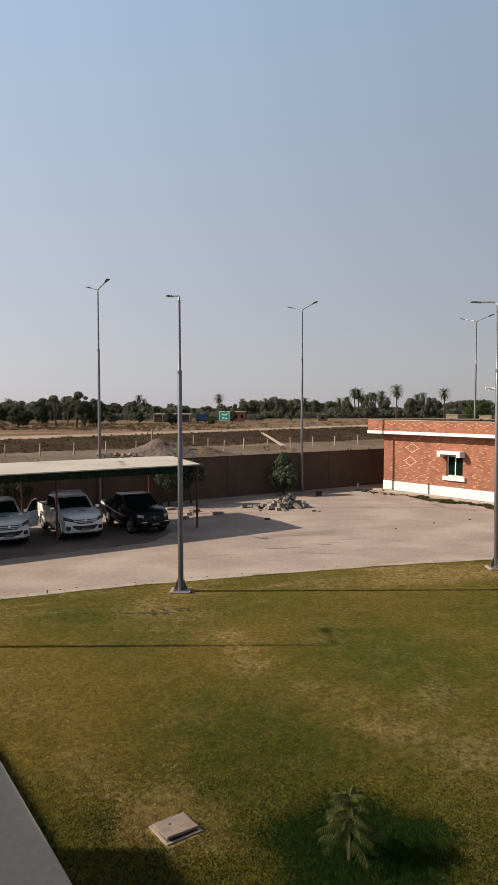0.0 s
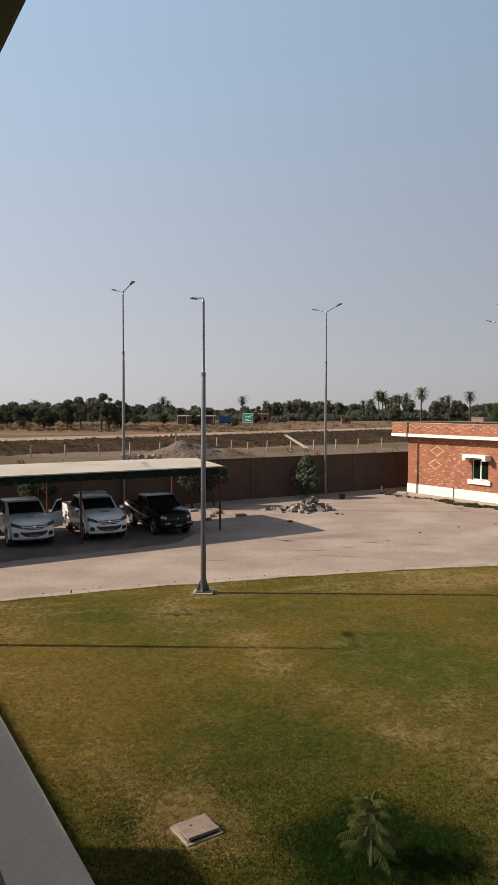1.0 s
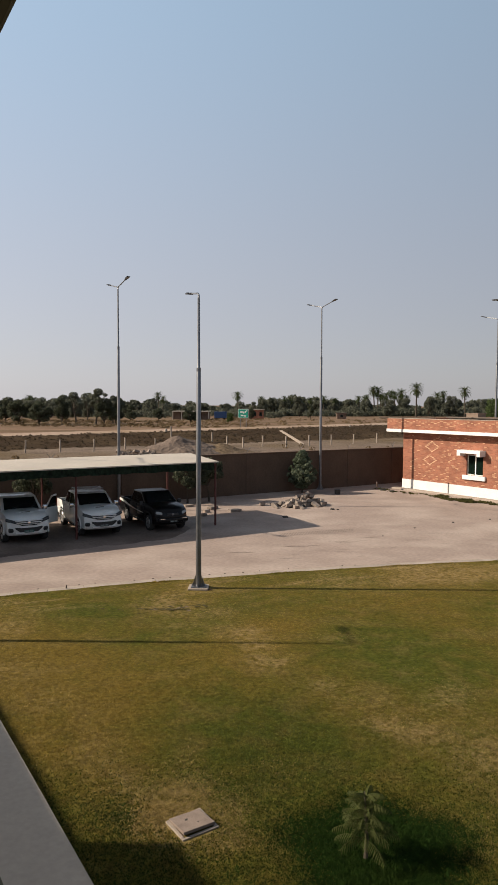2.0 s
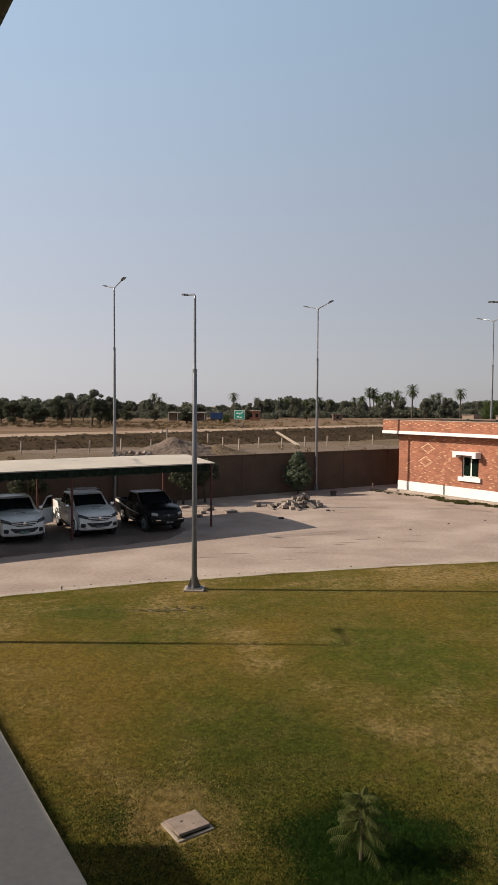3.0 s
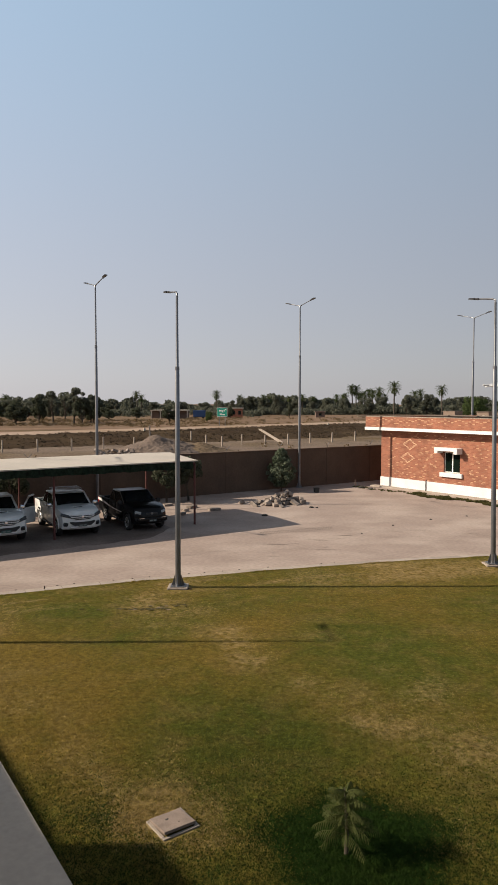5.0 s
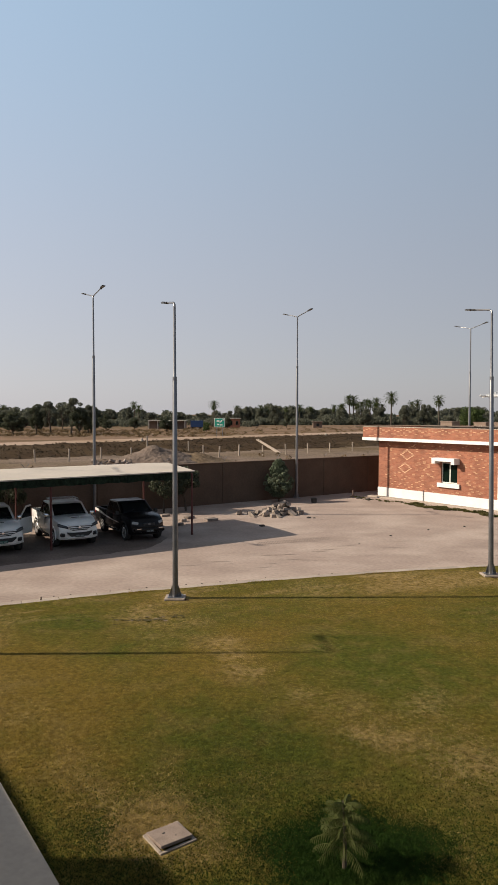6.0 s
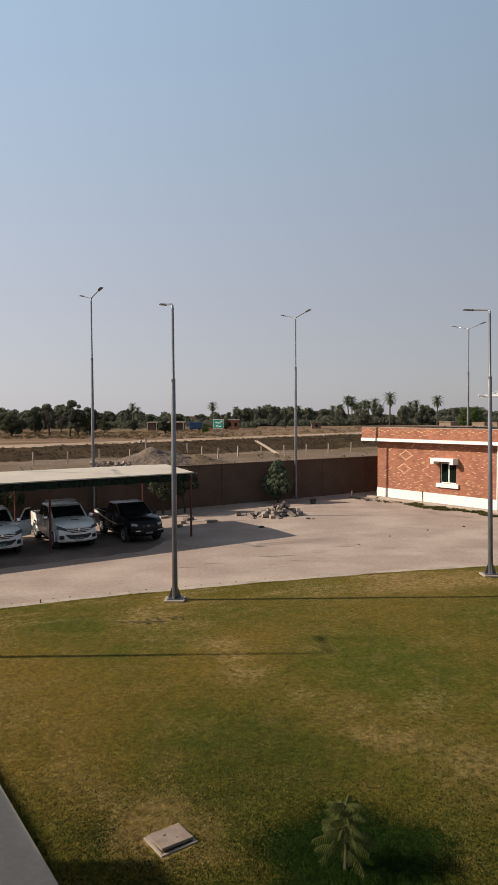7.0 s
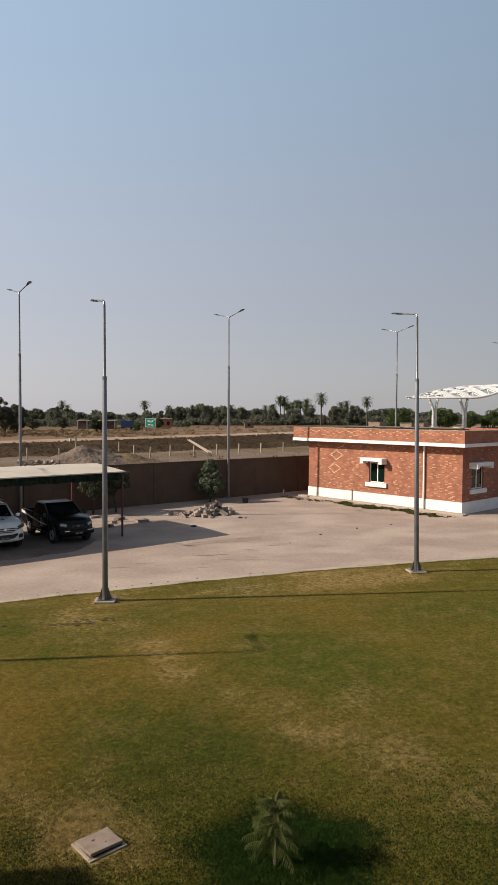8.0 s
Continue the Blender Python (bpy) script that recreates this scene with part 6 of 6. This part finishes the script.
heap("gravel_heap", -9.2, 73, 6.2, 4.5, 2.35, 2, "tall pointed heap of grey-brown gravel", M_GRAVEL)
heap("soil_heap", -5.2, 74, 6.0, 4.0, 1.5, 3, "long low heap of dark soil", M_EARTH)
heap("rubble_bank", -14.5, 71, 4.0, 2.2, 1.15, 5, "low rubble bank on the waste ground", M_EARTH)
rnd = random.Random(44)
for i in range(26):
    concrete_block(-13.6 + rnd.uniform(-2.0, 2.2), 69.3 + rnd.uniform(-0.7, 0.9), rnd.uniform(0.15, 0.75), rnd.uniform(0.3, 0.7), rnd.uniform(0.2, 0.4), rnd.uniform(0.15, 0.35), (rnd.uniform(-30, 30), rnd.uniform(-30, 30)), rnd.uniform(0, 180), rnd, "rough rubble stone on the waste ground", "rubble stones")

post_me = mesh("shaft", boxed(-0.075, -0.075, -0.2, 0.075, 0.075, 1.45, bevel=0.012), M_KERB)
POSTS = [(-28.07, 78.81), (-24.39, 80.25), (-20.79, 81.71), (-17.48, 84.22), (-14.36, 87.96), (-7.98, 100.71), (-5.35, 92.84), (-3.08, 89.5), (-0.5, 92.26), (2.75, 93.97), (6.04, 95.74), (9.42, 98.94), (12.84, 100.86), (16.81, 104.44)]
r = random.Random(2)
for x, y in POSTS:
    root = thing("fence_post", "thin pale concrete fence post on waste ground", "fence post", "fence posts")
    root.matrix_world = pose(x, y, bank(x, y), r.uniform(-2, 2), r.uniform(-2, 2), ANG)
    o = new("shaft", post_me)
    o.parent = root
for x, y, s in ((-14.1, 101, 1.35),):
    root = thing("fence_post", "thin pale concrete fence post on waste ground", "fence post", "fence posts")
    root.matrix_world = pose(x, y, bank(x, y), 2, -2, 20) @ Matrix.Scale(s, 4)
    o = new("shaft", post_me)
    o.parent = root


def chute():
    root = thing("drain_chute", "pale concrete drain chute running down the road bank", "drain")
    a, b = Vector((2.6, 124.0, 0)), Vector((5.28, 99.0, 0))
    d = (b - a).normalized()
    side = Vector((-d.y, d.x, 0))
    for s in (-0.17, 0.17):
        bmx = bmesh.new()
        prev = None
        for j in range(15):
            p = a.lerp(b, j / 14) + side * s
            z = bank(a.x, a.y) + (bank(b.x, b.y) - bank(a.x, a.y)) * j / 14 + 0.08
            q = [bmx.verts.new(p + side * o + Vector((0, 0, z + h))) for o, h in ((-0.04, -0.1), (-0.04, 0.10), (0.04, 0.10), (0.04, -0.1))]
            if prev:
                for k in range(4):
                    bmx.faces.new((prev[k], prev[(k + 1) % 4], q[(k + 1) % 4], q[k]))
            else:
                bmx.faces.new(q[::-1])
            prev = q
        bmx.faces.new(prev)
        bmesh.ops.recalc_face_normals(bmx, faces=bmx.faces)
        part("side_wall", bmx, M_KERB, root)


chute()
for x, y in ((-16.3, 110.5), (5.4, 152), (17.6, 145), (30.5, 181)):
    root = thing("marker_stone", "white painted marker stone beside the road", "marker stone", "road marker stones")
    root.matrix_world = pose(x, y, bank(x, y), 0, 0, 40)
    b = bmesh.new()
    prism(b, [(-0.4, -0.1), (0.4, -0.1), (0.4, 0.62), (0.2, 0.85), (-0.2, 0.85), (-0.4, 0.62)], -0.18, 0.18)
    bmesh.ops.scale(b, vec=(0.42, 0.6, 0.55), verts=b.verts)
    part("stone", b, M_PALEWALL, root)

M_SIGN = mat("sign_green", (0.008, 0.27, 0.20), (0.008, 0.235, 0.175), 3, 0.5, fine=0.04)


def road_sign():
    root = thing("road_sign", "green road sign with white unreadable lines on two posts", "road sign")
    root.matrix_world = pose(-4.51, 133, bank(-4.51, 133), 0, 0, -10) @ Matrix.Scale(1.04, 4)
    part("panel", boxed(-1.0, -0.03, 1.75, 1.0, 0.03, 3.45, bevel=0.01), M_WHITE, root, "white bordered panel")
    part("face", boxed(-0.92, -0.045, 1.83, 0.92, -0.031, 3.37), M_SIGN, root, "green sign face")
    for a, b, z0, z1 in ((-0.55, -0.1, 2.75, 3.0), (0.0, 0.2, 2.6, 2.95), (0.3, 0.5, 2.75, 3.05), (0.58, 0.8, 3.0, 3.2), (-0.45, -0.05, 2.1, 2.35), (0.05, 0.55, 2.05, 2.25)):
        part("bar", boxed(a, -0.052, z0, b, -0.046, z1), M_WHITE, root)
    for x in (-0.55, 0.55):
        part("post", boxed(x - 0.06, 0.031, -0.2, x + 0.06, 0.13, 3.3), M_STEEL, root)


road_sign()

# ---- far buildings ----
M_BLUE = mat("blue_sheet", (0.035, 0.08, 0.20), (0.03, 0.065, 0.16), 1.0, 0.6, fine=0.1)


M_DUSTY = mat("dusty_brown_render", (0.165, 0.112, 0.086), (0.12, 0.082, 0.063), 0.7, 0.95, fine=0.15)


def far_house(name, x, y, w, d, h, wall, roof, label, turn=0, windows=3, porch=False):
    root = thing(name, label, "house", "far houses")
    root.matrix_world = pose(x, y, bank(x, y), 0, 0, turn)
    part("wall", boxed(-w / 2, -d / 2, -0.3, w / 2, d / 2, h), wall, root)
    part("roof", boxed(-w / 2 - 0.35, -d / 2 - (1.6 if porch else 0.35), h + 0.003, w / 2 + 0.35, d / 2 + 0.35, h + 0.28), roof, root)
    if porch:
        for k in range(5):
            xx = -w / 2 + k * w / 4
            part("column", boxed(xx - 0.15, -d / 2 - 1.45, -0.3, xx + 0.15, -d / 2 - 1.15, h), roof, root)
    for k in range(windows):
        xx = -w / 2 + (k + 0.5) * w / windows
        wn_ = part("window", boxed(xx - 0.5, -d / 2 - 0.03, h * 0.35, xx + 0.5, -d / 2 - 0.004, h * 0.75), M_TRIM, root)
        part("pane", boxed(xx - 0.42, -d / 2 - 0.045, h * 0.38, xx + 0.42, -d / 2 - 0.031, h * 0.72), M_GLASS, wn_)
    return root


far_house("farm_house", -26.4, 242, 12.5, 6, 2.75, M_DUSTY, M_PALEWALL, "long low brown house with a pale flat roof", 0, 2, True)
far_house("farm_house", -3.2, 254, 4.4, 5, 3.4, M_BRICK, M_PALEWALL, "small red brick house among far trees", 0, 2)
far_house("farm_house", 28.6, 262, 3.4, 3, 2.1, M_DUSTY, M_DUSTY, "tiny brown shed near the far palms", 0, 1)
far_house("farm_house", 71.5, 131, 8, 6, 4.6, M_MUD, M_MUD, "plain brown house beyond the yard", 10, 3)


def blue_trailer():
    root = thing("blue_trailer", "blue sheet-metal trailer parked in the fields", "trailer")
    root.matrix_world = pose(-15.8, 235, bank(-15.8, 235), 0, 0, 4)
    part("box", boxed(-2.1, -1.0, 0.75, 2.1, 1.0, 2.9, bevel=0.03), M_BLUE, root)
    for k in range(7):
        part("rib", boxed(-1.95 + k * 0.64, -1.05, 0.8, -1.87 + k * 0.64, -1.003, 2.85), M_BLUE, root)
    for x in (-1.3, 1.3):
        for s in (-1, 1):
            w_ = new("wheel", TYRE_ME)
            w_.parent = root
            w_.matrix_basis = pose(x, s * 0.8, 0.42) @ Matrix.Scale(1.1, 4)
    part("chassis", boxed(-2.0, -0.7, 0.55, 2.0, 0.7, 0.747), M_TRIM, root)


blue_trailer()
for x, y, w in ((97, 262, 46), (55, 268, 22)):
    root = thing("mud_wall", "low brown mud wall across the fields", "wall", "field walls")
    root.matrix_world = pose(x, y, bank(x, y), 0, 0, -4)
    part("wall", boxed(-w / 2, -0.25, -0.3, w / 2, 0.25, 0.9, bevel=0.05), M_MUD, root)

# ---- roof things on the brick building ----
RB = pose(16.37, 37.34, 0, 0, 0, 37.0)
RBI = RB.inverted()


def roof_place(x, y):
    p = RBI @ Vector((x, y, 0))
    return RB @ pose(p.x, p.y, 4.40)


M_PANEL = mat("dark_roof_panel", (0.10, 0.075, 0.06), (0.075, 0.058, 0.048), 1.5, 0.6, fine=0.1)
for x, y, w, h, m in ((14.9, 49.0, 0.9, 0.70, M_BLOCK), (17.0, 48.6, 0.35, 0.66, M_BLOCK), (18.0, 48.6, 0.7, 0.66, M_BLOCK)):
    root = thing("roof_block", "small rendered block on the flat roof", "roof block", "roof blocks")
    root.matrix_world = roof_place(x, y)
    part("block", boxed(-w / 2, -0.5, 0.003, w / 2, 0.5, h, bevel=0.02), m, root)
    part("cap", boxed(-w / 2 - 0.04, -0.54, h + 0.003, w / 2 + 0.04, 0.54, h + 0.05), m, root)
for x, y in ((15.8, 45.2), (17.5, 44.9), (19.1, 44.6)):
    root = thing("roof_vent", "pale domed roof ventilator", "roof vent", "roof vents")
    root.matrix_world = roof_place(x, y)
    part("curb", tubed([(0, 0, 0.003), (0, 0, 0.36)], 0.24, 14), M_PALEWALL, root)
    b = lathe([(0.27, 0.0), (0.26, 0.05), (0.20, 0.10), (0.11, 0.13), (0.02, 0.14)], 18)
    bmesh.ops.transform(b, matrix=pose(0, 0, 0.36, 90, 0, 0), verts=b.verts)
    part("dome", b, M_PALEWALL, root, soft=True)
for k in range(4):
    root = thing("roof_panel", "dark flat panel on a low frame on the roof", "roof panel", "roof panels")
    p = RB @ pose(1.3, 0.6 + k * 2.1, 4.40)
    root.matrix_world = p
    part("panel", boxed(-0.5, 0.0, 0.44, 0.5, 1.95, 0.50, m=pose(0, 0, 0, 0, 6, 0)), M_PANEL, root)
    for yy in (0.2, 1.75):
        part("leg", boxed(-0.3, yy - 0.03, 0.003, -0.24, yy + 0.03, 0.44), M_STEEL, root)
        part("leg", boxed(0.24, yy - 0.03, 0.003, 0.3, yy + 0.03, 0.42), M_STEEL, root)


# ---- white canopy beyond the brick building ----
M_CANOPY = mat("canopy_sheet", (0.60, 0.605, 0.61), (0.50, 0.505, 0.51), 2.0, 0.5, fine=0.06)


def gate_canopy():
    root = thing("gate_canopy", "white leaf-shaped steel gate canopy on forked columns", "canopy")
    n = 20

    def edge(s, side):
        x = 27.0 + 17.0 * s
        arch = math.sin(math.pi * min(1.0, 0.04 + s * 0.92))
        rise = max(0.0, min(1.0, (s - 0.35) / 0.3))
        far, near = 7.62 + 1.62 * math.sin(math.pi * s * 0.80), 7.62 + 1.1 * rise * rise * (3 - 2 * rise)
        t = (side + 1) / 2
        return Vector((x, 76 + side * (0.4 + 3.2 * arch), near + (far - near) * t + 0.25 * arch * (1 - side * side)))

    for side in (-1, -0.35, 0.35, 1):
        pts = [edge(k / n, side) for k in range(n + 1)]
        part("rib", tubed(pts, 0.13 if abs(side) == 1 else 0.09, 8), M_CANOPY, root, "white tubular rib", True)
    for k in range(1, n):
        if k % 2:
            part("diagonal", tubed([edge(k / n, -1), edge((k + 1) / n, -0.35), edge(k / n, 0.35), edge((k + 1) / n, 1)], 0.045, 5), M_CANOPY, root)
        part("purlin", tubed([edge(k / n, -1), edge(k / n, 0), edge(k / n, 1)], 0.06, 6), M_CANOPY, root)
    for k in range(0, n):
        for a, b in ((-1, -0.35), (-0.35, 0.35), (0.35, 1)):
            if k < 3 or (k + int(a * 3)) % 2 == 0:
                continue
            f = bmesh.new()
            ps = [edge((k + 0.1) / n, a), edge((k + 0.9) / n, a), edge((k + 0.9) / n, b), edge((k + 0.1) / n, b)]
            lo = [f.verts.new(p + Vector((0, 0, 0.05))) for p in ps]
            hi = [f.verts.new(p + Vector((0, 0, 0.09))) for p in ps]
            f.faces.new(lo[::-1])
            f.faces.new(hi)
            for i in range(4):
                f.faces.new((lo[i], lo[(i + 1) % 4], hi[(i + 1) % 4], hi[i]))
            part("roof_panel", f, M_CANOPY, root)
    part("end_bar", tubed([Vector((26.4, 76, 7.72)), edge(0.02, 0)], 0.11, 8), M_CANOPY, root)
    for cx in (29.8, 33.4):
        top = lambda dx: (cx + dx, 76, edge((cx + dx - 27.0) / 17, 0).z)
        col = part("column", tubed([(cx - 0.15, 76, -0.1), (cx - 0.14, 76, 6.0), (cx - 0.26, 76, 6.7), top(-0.84)], [0.16, 0.16, 0.17, 0.13], 8), M_CANOPY, root, "white forked column", True)
        part("fork", tubed([(cx + 0.15, 76, -0.1), (cx + 0.14, 76, 6.0), (cx + 0.22, 76, 6.9), top(0.56)], [0.16, 0.16, 0.17, 0.13], 8), M_CANOPY, col, soft=True)
        for z in np.arange(0.4, 6.0, 0.45):
            part("brace", tubed([(cx - 0.2, 75.87, z), (cx + 0.2, 75.87, z + 0.4)], 0.035, 5), M_CANOPY, col)


gate_canopy()
